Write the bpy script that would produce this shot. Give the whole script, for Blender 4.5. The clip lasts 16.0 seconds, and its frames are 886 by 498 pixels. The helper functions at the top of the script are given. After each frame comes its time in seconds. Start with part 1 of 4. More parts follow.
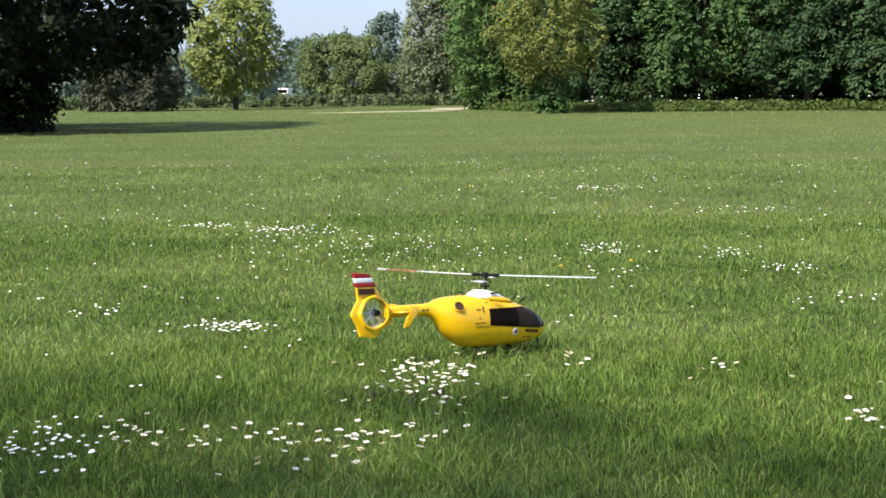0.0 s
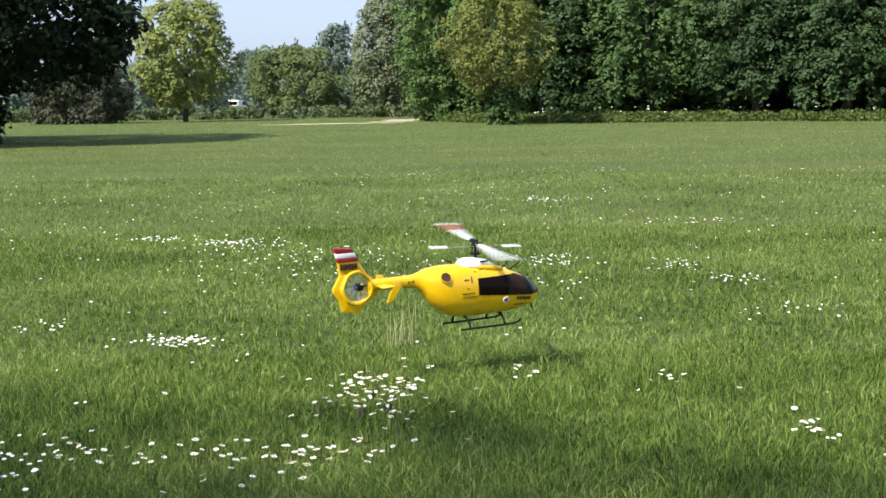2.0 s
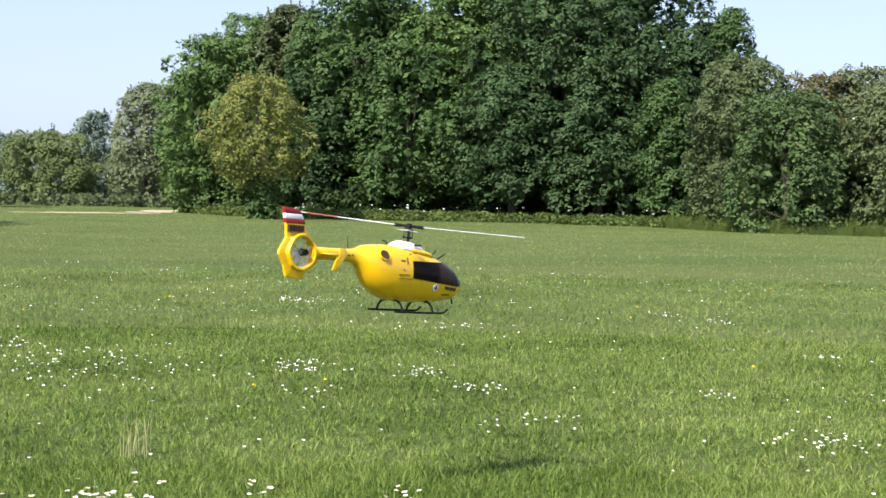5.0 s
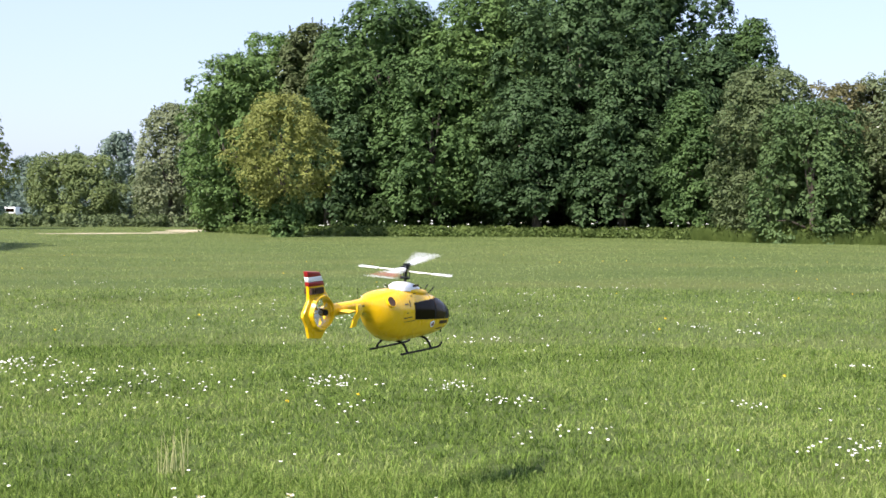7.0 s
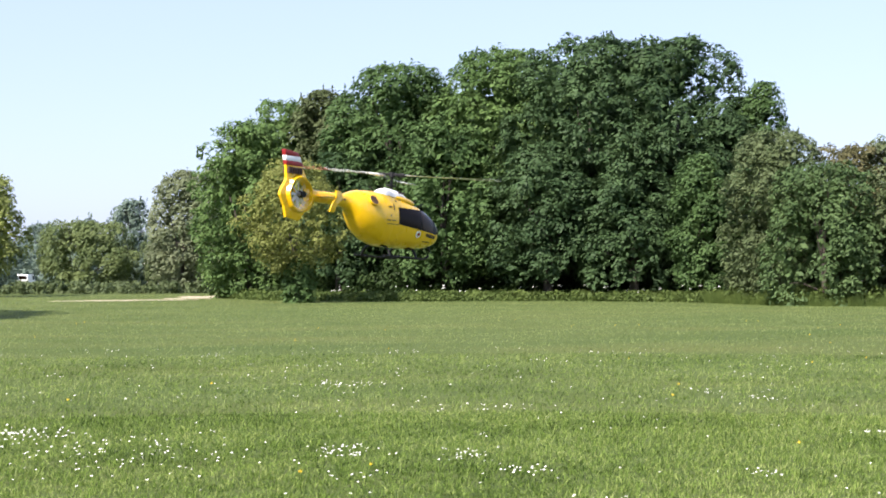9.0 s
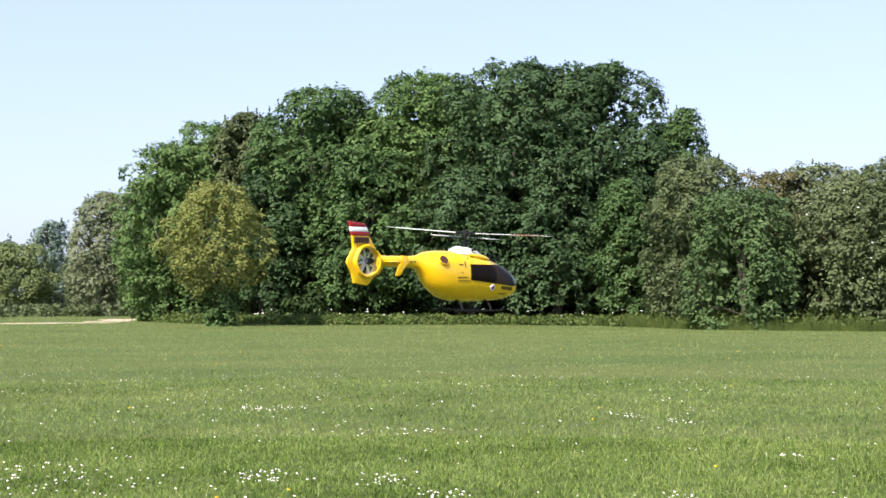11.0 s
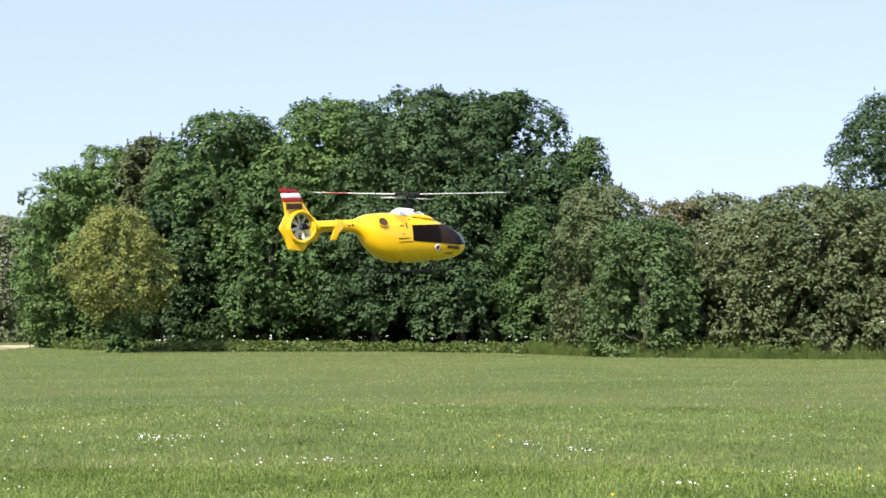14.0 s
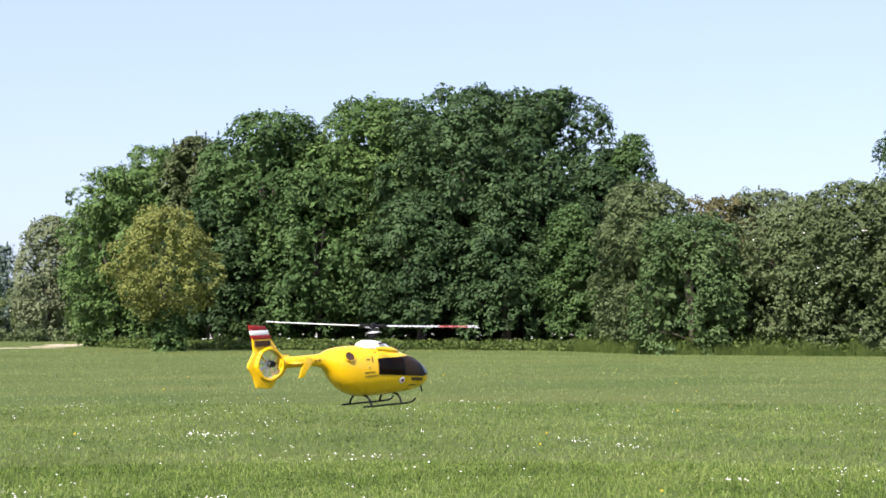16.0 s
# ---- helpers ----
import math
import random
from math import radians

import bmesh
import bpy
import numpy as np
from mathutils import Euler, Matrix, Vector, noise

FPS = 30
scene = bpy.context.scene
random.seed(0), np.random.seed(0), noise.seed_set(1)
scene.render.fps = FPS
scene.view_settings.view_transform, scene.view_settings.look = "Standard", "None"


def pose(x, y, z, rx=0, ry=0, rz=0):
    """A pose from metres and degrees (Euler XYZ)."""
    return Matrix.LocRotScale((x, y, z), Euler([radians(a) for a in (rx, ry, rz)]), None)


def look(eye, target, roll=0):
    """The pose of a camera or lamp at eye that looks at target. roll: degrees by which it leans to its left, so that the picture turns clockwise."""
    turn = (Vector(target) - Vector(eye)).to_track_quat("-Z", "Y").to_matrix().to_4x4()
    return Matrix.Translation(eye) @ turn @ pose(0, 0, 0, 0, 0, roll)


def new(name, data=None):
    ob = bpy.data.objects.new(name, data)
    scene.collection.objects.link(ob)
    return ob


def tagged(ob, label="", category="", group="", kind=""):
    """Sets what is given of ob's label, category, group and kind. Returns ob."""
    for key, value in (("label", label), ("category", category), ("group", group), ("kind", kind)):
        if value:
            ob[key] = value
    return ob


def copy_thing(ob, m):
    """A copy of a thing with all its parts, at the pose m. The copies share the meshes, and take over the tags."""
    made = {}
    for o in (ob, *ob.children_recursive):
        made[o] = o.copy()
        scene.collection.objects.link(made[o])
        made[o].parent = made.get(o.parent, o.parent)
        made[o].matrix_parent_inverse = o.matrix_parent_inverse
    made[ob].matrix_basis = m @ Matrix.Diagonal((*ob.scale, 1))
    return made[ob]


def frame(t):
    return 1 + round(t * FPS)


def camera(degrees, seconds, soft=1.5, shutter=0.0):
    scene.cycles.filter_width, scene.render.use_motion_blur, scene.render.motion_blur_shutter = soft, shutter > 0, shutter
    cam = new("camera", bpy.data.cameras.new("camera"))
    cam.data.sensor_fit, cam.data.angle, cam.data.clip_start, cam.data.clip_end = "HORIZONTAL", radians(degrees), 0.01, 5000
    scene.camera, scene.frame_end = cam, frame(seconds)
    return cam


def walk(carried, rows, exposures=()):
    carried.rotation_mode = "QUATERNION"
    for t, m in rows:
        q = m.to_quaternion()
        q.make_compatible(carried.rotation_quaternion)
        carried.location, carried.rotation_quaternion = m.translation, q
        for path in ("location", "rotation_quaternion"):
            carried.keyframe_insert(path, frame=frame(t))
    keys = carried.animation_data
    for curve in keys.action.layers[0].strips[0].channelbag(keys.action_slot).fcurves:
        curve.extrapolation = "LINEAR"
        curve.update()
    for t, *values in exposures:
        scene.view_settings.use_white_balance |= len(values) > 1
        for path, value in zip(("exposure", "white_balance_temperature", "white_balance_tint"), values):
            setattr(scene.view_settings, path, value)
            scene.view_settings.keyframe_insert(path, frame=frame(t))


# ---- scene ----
EYE = Vector((0.0, 0.0, 1.6))


def aim(yaw, pitch, roll, dx, dy, dz):
    """Pose of the hand-held camera: yaw to the right of north (+y), pitch upwards."""
    a, b = radians(yaw), radians(pitch)
    way = Vector((math.sin(a) * math.cos(b), math.cos(a) * math.cos(b), math.sin(b)))
    eye = EYE + Vector((dx, dy, dz))             # slight sway of the hand
    return look(eye, eye + way, roll)


AIM = [
    (0, 0.01, -6.23, -0.64, 0.000, -0.000, -0.003),
    (0.5, 0.46, -6.56, -0.39, 0.006, 0.001, -0.011),
    (1, 0.77, -5.97, -0.65, 0.008, 0.018, -0.006),
    (1.5, 1.96, -5.62, -0.26, 0.020, 0.027, -0.003),
    (2, 1.90, -5.81, -0.76, 0.024, 0.020, 0.006),
    (2.5, 2.22, -5.76, -0.99, 0.038, 0.024, 0.024),
    (3, 5.29, -4.00, -0.62, 0.081, 0.037, 0.072),
    (3.5, 11.71, -2.69, 0.74, 0.164, 0.049, 0.103),
    (4, 14.39, -1.41, 1.45, 0.184, 0.053, 0.118),
    (4.5, 12.56, -1.68, 0.35, 0.168, 0.058, 0.115),
    (5, 11.25, -2.11, 1.10, 0.146, 0.058, 0.112),
    (5.2, 10.68, -1.83, 0.66, 0.136, 0.058, 0.122),
    (7.3, 10.31, -1.51, 0.20, 0.079, -0.005, 0.090),
    (7.5, 10.27, -1.86, 0.64, 0.075, -0.010, 0.084),
    (8, 8.89, -1.61, 0.47, 0.060, -0.014, 0.095),
    (8.5, 8.55, -0.61, -0.07, 0.058, -0.016, 0.116),
    (9, 9.86, 0.99, -0.22, 0.077, -0.016, 0.142),
    (9.2, 10.64, 1.75, -0.06, 0.088, -0.017, 0.152),
    (11.3, 13.07, 1.84, -0.33, 0.134, -0.021, 0.150),
    (11.5, 13.44, 1.45, -0.48, 0.141, -0.022, 0.147),
    (12, 16.17, 0.78, -0.07, 0.164, -0.027, 0.139),
    (12.5, 16.78, 1.03, -0.13, 0.174, -0.031, 0.146),
    (13, 17.14, 1.95, -0.08, 0.182, -0.040, 0.155),
    (13.5, 17.23, 2.33, -0.12, 0.185, -0.048, 0.161),
    (14, 16.49, 2.93, 0.09, 0.175, -0.048, 0.173),
    (14.5, 14.99, 3.93, 0.30, 0.155, -0.046, 0.176),
    (15, 14.07, 3.81, 0.19, 0.144, -0.046, 0.171),
    (15.5, 14.74, 4.08, -0.13, 0.142, -0.046, 0.169),
    (16, 14.76, 2.86, -0.07, 0.141, -0.046, 0.154),
]
cam = camera(33.6, 16.0, soft=1.6, shutter=0.2)
walk(cam, [(t, aim(*row)) for t, *row in AIM],
     exposures=[(0, 0.86, 6500, 11), (2.5, 0.86, 6500, 11), (4, 0.94, 6500, 13), (9, 1.13, 6500, 18), (16, 1.05, 6500, 18)])

# ---- sky and sun ----
SUN_AZ, SUN_EL = -132, 46            # degrees; azimuth clockwise from north
world = bpy.data.worlds.new("sky")
scene.world = world
world.use_nodes = True
wn = world.node_tree
sky = wn.nodes.new("ShaderNodeTexSky")
sky.sky_type, sky.sun_disc = "NISHITA", False
sky.sun_elevation, sky.sun_rotation = radians(SUN_EL), radians(SUN_AZ)
sky.air_density, sky.dust_density, sky.ozone_density = 1.0, 1.4, 1.5
haze = wn.nodes.new("ShaderNodeMix")            # thin bright haze over the blue
haze.data_type = "RGBA"
haze.inputs[0].default_value = 0.72
haze.inputs[7].default_value = (1.76, 2.19, 3.2, 1)
wn.links.new(sky.outputs[0], haze.inputs[6])
wn.links.new(haze.outputs[2], wn.nodes["Background"].inputs[0])
wn.nodes["Background"].inputs[1].default_value = 0.155
sun = new("sun", bpy.data.lights.new("sun", "SUN"))
sun.data.energy, sun.data.angle, sun.data.color = 4.5, radians(1.4), (1.0, 0.95, 0.86)
a, e = radians(SUN_AZ), radians(SUN_EL)
TO_SUN = Vector((math.sin(a) * math.cos(e), math.cos(a) * math.cos(e), math.sin(e)))
sun.matrix_world = look(TO_SUN * 50, (0, 0, 0))


# ---- materials ----
def node(mat, kind, **values):
    n = mat.node_tree.nodes.new(kind)
    for k, val in values.items():
        n.inputs[k].default_value = val
    return n


def ramp(mat, source, stops):
    n = mat.node_tree.nodes.new("ShaderNodeValToRGB")
    els = n.color_ramp.elements
    while len(els) < len(stops):
        els.new(0.5)
    for el, (pos, col) in zip(els, stops):
        el.position, el.color = pos, (*col, 1)
    mat.node_tree.links.new(source, n.inputs[0])
    return n


def start(name):
    mat = bpy.data.materials.new(name)
    mat.use_nodes = True
    return mat, mat.node_tree.nodes["Principled BSDF"], mat.node_tree.links


def leafy(name, dark, light, patch=0.35, glow=0.32, rough=0.55, straw=None, spread=0.24, detail=3.0):
    """Leaves: colour differs from leaf to leaf and from bough to bough, and light comes through."""
    mat, bsdf, links = start(name)
    geo = node(mat, "ShaderNodeNewGeometry")
    tex = node(mat, "ShaderNodeTexNoise", Scale=patch, Detail=detail, Roughness=0.62)
    links.new(geo.outputs["Position"], tex.inputs["Vector"])
    mix = node(mat, "ShaderNodeMath")
    mix.operation = "MULTIPLY_ADD"
    mix.inputs[1].default_value = spread
    links.new(geo.outputs["Random Per Island"], mix.inputs[0])
    off = node(mat, "ShaderNodeMath")
    off.operation = "MULTIPLY_ADD"
    off.inputs[1].default_value, off.inputs[2].default_value = 1.5, -0.225 - spread / 2
    links.new(tex.outputs["Fac"], off.inputs[0])
    links.new(off.outputs[0], mix.inputs[2])
    mid = tuple((d + l) / 2 for d, l in zip(dark, light))
    stops = [(0.1, dark), (0.5, mid), (0.9, light)]
    if straw:
        stops = [(0.05, dark), (0.42, mid), (0.74, light), (0.95, straw)]
    col = ramp(mat, mix.outputs[0], stops)
    links.new(col.outputs[0], bsdf.inputs["Base Color"])
    bsdf.inputs["Roughness"].default_value = rough
    bsdf.inputs["Specular IOR Level"].default_value = 0.12
    tr = node(mat, "ShaderNodeBsdfTranslucent")
    links.new(col.outputs[0], tr.inputs["Color"])
    both = node(mat, "ShaderNodeMixShader", Fac=glow)
    links.new(bsdf.outputs[0], both.inputs[1])
    links.new(tr.outputs[0], both.inputs[2])
    links.new(both.outputs[0], mat.node_tree.nodes["Material Output"].inputs[0])
    return mat


def plain(name, col, rough=0.5, metal=0.0, vary=0.12, scale=30.0, bump=0.0, coat=0.0):
    """Paint, plastic or metal with slight wear: colour and gloss vary a little."""
    mat, bsdf, links = start(name)
    co = node(mat, "ShaderNodeTexCoord")
    tex = node(mat, "ShaderNodeTexNoise", Scale=scale, Detail=5.0)
    links.new(co.outputs["Object"], tex.inputs["Vector"])
    lo = tuple(c * (1 - vary) for c in col)
    hi = tuple(min(1, c * (1 + vary)) for c in col)
    links.new(ramp(mat, tex.outputs["Fac"], [(0.3, lo), (0.7, hi)]).outputs[0], bsdf.inputs["Base Color"])
    rg = node(mat, "ShaderNodeMapRange")
    rg.inputs["To Min"].default_value, rg.inputs["To Max"].default_value = max(0.03, rough - 0.08), rough + 0.08
    links.new(tex.outputs["Fac"], rg.inputs["Value"])
    links.new(rg.outputs[0], bsdf.inputs["Roughness"])
    bsdf.inputs["Metallic"].default_value = metal
    bsdf.inputs["Coat Weight"].default_value = coat
    bsdf.inputs["Coat Roughness"].default_value = 0.12
    if bump:
        b = node(mat, "ShaderNodeBump", Strength=bump, Distance=0.02)
        links.new(tex.outputs["Fac"], b.inputs["Height"])
        links.new(b.outputs[0], bsdf.inputs["Normal"])
    return mat


def lawn():
    """Mown meadow: soil and grass mottled at three scales, with faint mowing streaks far off."""
    mat, bsdf, links = start("meadow_ground")
    geo = node(mat, "ShaderNodeNewGeometry")
    fine = node(mat, "ShaderNodeTexNoise", Scale=22.0, Detail=6.0, Roughness=0.7)
    wide = node(mat, "ShaderNodeTexNoise", Scale=0.16, Detail=5.0, Roughness=0.6)
    links.new(geo.outputs["Position"], fine.inputs["Vector"])
    stretch = node(mat, "ShaderNodeMapping")
    stretch.inputs["Scale"].default_value = (0.5, 1.3, 1.0)
    stretch.inputs["Rotation"].default_value = (0, 0, radians(12))
    links.new(geo.outputs["Position"], stretch.inputs["Vector"])
    links.new(stretch.outputs[0], wide.inputs["Vector"])
    c1 = ramp(mat, fine.outputs["Fac"], [(0.25, (0.038, 0.054, 0.015)), (0.5, (0.084, 0.114, 0.032)), (0.75, (0.165, 0.20, 0.068))])
    c2 = ramp(mat, wide.outputs["Fac"], [(0.3, (0.75, 0.85, 0.75)), (0.5, (1.0, 1.0, 1.0)), (0.7, (1.3, 1.12, 1.15))])
    mul = node(mat, "ShaderNodeMix")
    mul.data_type, mul.blend_type = "RGBA", "MULTIPLY"
    mul.inputs[0].default_value = 1.0
    links.new(c1.outputs[0], mul.inputs[6])
    links.new(c2.outputs[0], mul.inputs[7])
    links.new(mul.outputs[2], bsdf.inputs["Base Color"])
    bsdf.inputs["Roughness"].default_value = 0.9
    bsdf.inputs["Specular IOR Level"].default_value = 0.1
    b = node(mat, "ShaderNodeBump", Strength=0.7, Distance=0.05)
    links.new(fine.outputs["Fac"], b.inputs["Height"])
    links.new(b.outputs[0], bsdf.inputs["Normal"])
    return mat


def glass(name, tint, rough=0.06, gloss=0.09):
    mat, bsdf, links = start(name)
    bsdf.inputs["Base Color"].default_value = (*tint, 1)
    bsdf.inputs["Roughness"].default_value = rough
    bsdf.inputs["Specular IOR Level"].default_value = gloss
    tex = node(mat, "ShaderNodeTexNoise", Scale=14.0, Detail=3.0)
    rg = node(mat, "ShaderNodeMapRange")
    rg.inputs["To Min"].default_value, rg.inputs["To Max"].default_value = rough, rough + 0.14
    links.new(tex.outputs["Fac"], rg.inputs["Value"])
    links.new(rg.outputs[0], bsdf.inputs["Roughness"])
    return mat


M_GROUND = lawn()
M_GRASS = leafy("grass_blades", (0.018, 0.045, 0.006), (0.215, 0.322, 0.060), patch=0.3, detail=7.0, glow=0.35, rough=0.5, straw=(0.34, 0.395, 0.13), spread=0.9)
# the same grass in a paler, more even tone, for the farther rings
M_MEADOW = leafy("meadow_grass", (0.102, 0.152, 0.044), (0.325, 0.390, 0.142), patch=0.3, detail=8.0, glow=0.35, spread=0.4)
# dark leaves whose colour carries the shade beneath the crowns
M_UNDERSHADE = leafy("shade_toned_leaves", (0.012, 0.028, 0.009), (0.060, 0.100, 0.030))
M_MAPLE = leafy("maple_leaves", (0.023, 0.054, 0.017), (0.122, 0.205, 0.068))
M_MAPLE_B = leafy("sycamore_leaves", (0.018, 0.042, 0.017), (0.094, 0.158, 0.063))
M_FRESH = leafy("fresh_green_leaves", (0.038, 0.080, 0.022), (0.165, 0.262, 0.082))
M_OLIVE = leafy("olive_leaves", (0.046, 0.066, 0.026), (0.150, 0.185, 0.080))
M_YELLOW = leafy("yellow_green_leaves", (0.105, 0.124, 0.028), (0.285, 0.312, 0.092), patch=0.6)
M_LIME = leafy("light_green_leaves", (0.13, 0.17, 0.040), (0.34, 0.38, 0.125), patch=0.6)
M_COPPER = leafy("copper_leaves", (0.035, 0.040, 0.026), (0.155, 0.162, 0.10))
M_WILLOW = leafy("willow_leaves", (0.095, 0.13, 0.06), (0.21, 0.25, 0.125))
# willow green made paler, with haze mixed into the colour
M_PALE = leafy("hazed_willow_leaves", (0.125, 0.155, 0.080), (0.25, 0.285, 0.160))
M_HAW = leafy("hawthorn_leaves", (0.062, 0.090, 0.037), (0.155, 0.198, 0.088))
M_ELDER = leafy("elder_leaves", (0.042, 0.080, 0.028), (0.130, 0.200, 0.075))
M_RUST = leafy("russet_leaves", (0.085, 0.086, 0.034), (0.18, 0.17, 0.080))
# bluish pale green: distance haze painted into the leaves
M_MIST = leafy("haze_tinted_leaves", (0.105, 0.15, 0.12), (0.195, 0.26, 0.195))
M_BUSH = leafy("bush_leaves", (0.085, 0.125, 0.045), (0.21, 0.26, 0.10))
# near-black green: the shade on these crowns is put into the colour
M_DARK = leafy("leaves_with_painted_shade", (0.006, 0.012, 0.005), (0.022, 0.036, 0.012))
M_HERB = leafy("verge_leaves", (0.046, 0.078, 0.020), (0.140, 0.192, 0.052), patch=0.8)
M_BLOSSOM = plain("white_blossom", (0.75, 0.75, 0.70), 0.8)
M_PETAL = plain("daisy_petals", (0.84, 0.82, 0.75), 0.7, vary=0.05)
M_DISC = plain("daisy_disc", (0.62, 0.42, 0.04), 0.8)
M_DANDELION = plain("dandelion_petals", (0.70, 0.50, 0.02), 0.8)
M_STRAW = plain("dry_stalks", (0.36, 0.36, 0.16), 0.7)
M_STEM = plain("stems", (0.10, 0.17, 0.04), 0.7)
M_BARK = plain("bark", (0.065, 0.054, 0.042), 0.9, vary=0.4, scale=6.0, bump=0.6)
M_SAND = plain("bare_sand", (0.46, 0.39, 0.28), 0.95, vary=0.2, scale=3.0, bump=0.3)
M_PAINT = plain("yellow_paint", (0.83, 0.49, 0.005), 0.28, vary=0.03, scale=12.0, coat=0.5)
M_RED = plain("red_paint", (0.27, 0.012, 0.014), 0.35, vary=0.05)
M_PINK = plain("faded_red_paint", (0.52, 0.12, 0.09), 0.4, vary=0.06)
M_WHITE = plain("white_paint", (0.80, 0.80, 0.80), 0.35, vary=0.04)
M_BLACK = plain("black_plastic", (0.006, 0.006, 0.006), 0.5, vary=0.2)
M_BLACK.node_tree.nodes["Principled BSDF"].inputs["Specular IOR Level"].default_value = 0.2
M_PRINT = plain("dark_print", (0.05, 0.022, 0.012), 0.5, vary=0.1)
M_FAN = plain("fan_blade_plastic", (0.62, 0.63, 0.60), 0.4)
M_METAL = plain("dull_metal", (0.30, 0.30, 0.31), 0.35, metal=0.9)
M_HOLE = plain("exhaust_hole_brown", (0.055, 0.022, 0.008), 0.55, vary=0.3)
M_GLASS = glass("smoked_glazing", (0.008, 0.004, 0.002))
M_GLASS_B = glass("brown_glazing", (0.028, 0.017, 0.010), gloss=0.12)
M_DOME = glass("windscreen_glazing", (0.045, 0.042, 0.040), 0.08, gloss=0.5)
M_BLADE = plain("rotor_blade_paint", (0.80, 0.80, 0.78), 0.35, vary=0.04)


# ---- building ----
def part(name, bm, material, parent=None, label="", smooth=True):
    me = bpy.data.meshes.new(name)
    bmesh.ops.recalc_face_normals(bm, faces=bm.faces)
    bm.to_mesh(me)
    bm.free()
    me.materials.append(material)
    if smooth:
        me.polygons.foreach_set("use_smooth", [True] * len(me.polygons))
        me.set_sharp_from_angle(angle=radians(40))
    ob = new(name, me)
    ob.parent = parent
    return tagged(ob, label)


def sheets(name, verts, sides, material, parent=None, label="", smooth=False):
    """A mesh of loose faces with `sides` corners each, from an array of corners."""
    verts = np.ascontiguousarray(verts, dtype=np.float32).reshape(-1, 3)
    count = len(verts) // sides
    me = bpy.data.meshes.new(name)
    me.vertices.add(len(verts))
    me.vertices.foreach_set("co", verts.ravel())
    me.loops.add(len(verts))
    me.loops.foreach_set("vertex_index", np.arange(len(verts), dtype=np.int32))
    me.polygons.add(count)
    me.polygons.foreach_set("loop_start", np.arange(count, dtype=np.int32) * sides)
    me.update(calc_edges=True)
    me.materials.append(material)
    ob = new(name, me)
    ob.parent = parent
    return tagged(ob, label)


def tube(bm, pts, radii, seg=8):
    rings = []
    pts = [Vector(p) for p in pts]
    if not hasattr(radii, "__len__"):
        radii = [radii] * len(pts)
    for i, p in enumerate(pts):
        d = (pts[min(i + 1, len(pts) - 1)] - pts[max(i - 1, 0)]).normalized()
        u = d.cross(Vector((0, 0, 1)) if abs(d.z) < 0.9 else Vector((1, 0, 0))).normalized()
        w = d.cross(u)
        rings.append([bm.verts.new(p + radii[i] * (math.cos(k * math.tau / seg) * u + math.sin(k * math.tau / seg) * w))
                      for k in range(seg)])
    for r0, r1 in zip(rings, rings[1:]):
        for k in range(seg):
            bm.faces.new((r0[k], r0[(k + 1) % seg], r1[(k + 1) % seg], r1[k]))
    bm.faces.new(rings[0][::-1])
    bm.faces.new(rings[-1])
    return bm


def block(bm, x0, x1, y0, y1, z0, z1, bevel=0.0):
    r = bmesh.ops.create_cube(bm, size=1)
    for v in r["verts"]:
        v.co = Vector(((x0 + x1) / 2 + v.co.x * (x1 - x0), (y0 + y1) / 2 + v.co.y * (y1 - y0), (z0 + z1) / 2 + v.co.z * (z1 - z0)))
    if bevel:
        es = list({e for v in r["verts"] for e in v.link_edges})
        bmesh.ops.bevel(bm, geom=es, offset=bevel, segments=2, affect="EDGES", profile=0.5)
    return bm


def plate(bm, outline, y0, y1, bevel=0.0):
    """An outline in x and z, given thickness from y0 to y1."""
    a = [bm.verts.new((x, y0, z)) for x, z in outline]
    b = [bm.verts.new((x, y1, z)) for x, z in outline]
    bm.faces.new(a[::-1])
    bm.faces.new(b)
    es = []
    for i in range(len(a)):
        j = (i + 1) % len(a)
        f = bm.faces.new((a[i], a[j], b[j], b[i]))
        es += list(f.edges)
    if bevel:
        bmesh.ops.bevel(bm, geom=list(set(es)), offset=bevel, segments=2, affect="EDGES", profile=0.5)
    return bm


# ---- ground ----
def build_ground():
    bm = bmesh.new()
    bmesh.ops.create_grid(bm, x_segments=40, y_segments=40, size=2500)
    ob = part("ground", bm, M_GROUND, smooth=False)
    tagged(ob, "wide green mown meadow reaching to the trees", "meadow", kind="structure")
    bm = bmesh.new()
    rng = random.Random(3)
    for cx, cy, rx, ry in ((2.1, 119.0, 2.9, 5.2), (-3.2, 105.5, 3.8, 1.2), (-6.5, 103.5, 2.8, 0.7), (0.0, 111.5, 1.8, 1.8)):
        vs = []
        for k in range(28):
            q = k * math.tau / 28
            s = 0.75 + 0.4 * rng.random()
            vs.append(bm.verts.new((cx + rx * s * math.cos(q), cy + ry * s * math.sin(q), 0.02)))
        top = bm.faces.new(vs)
        ext = bmesh.ops.extrude_face_region(bm, geom=[top])
        bmesh.ops.translate(bm, vec=(0, 0, -0.03), verts=[g for g in ext["geom"] if isinstance(g, bmesh.types.BMVert)])
    ob = part("bare_path", bm, M_SAND, smooth=False)
    tagged(ob, "bare pale sandy patches of a trodden path", "path", kind="structure")


def sector(rng, n, d0, d1, a0, a1):
    d = np.sqrt(rng.uniform(d0 * d0, d1 * d1, n))
    q = np.radians(rng.uniform(a0, a1, n))
    return d * np.sin(q), d * np.cos(q)


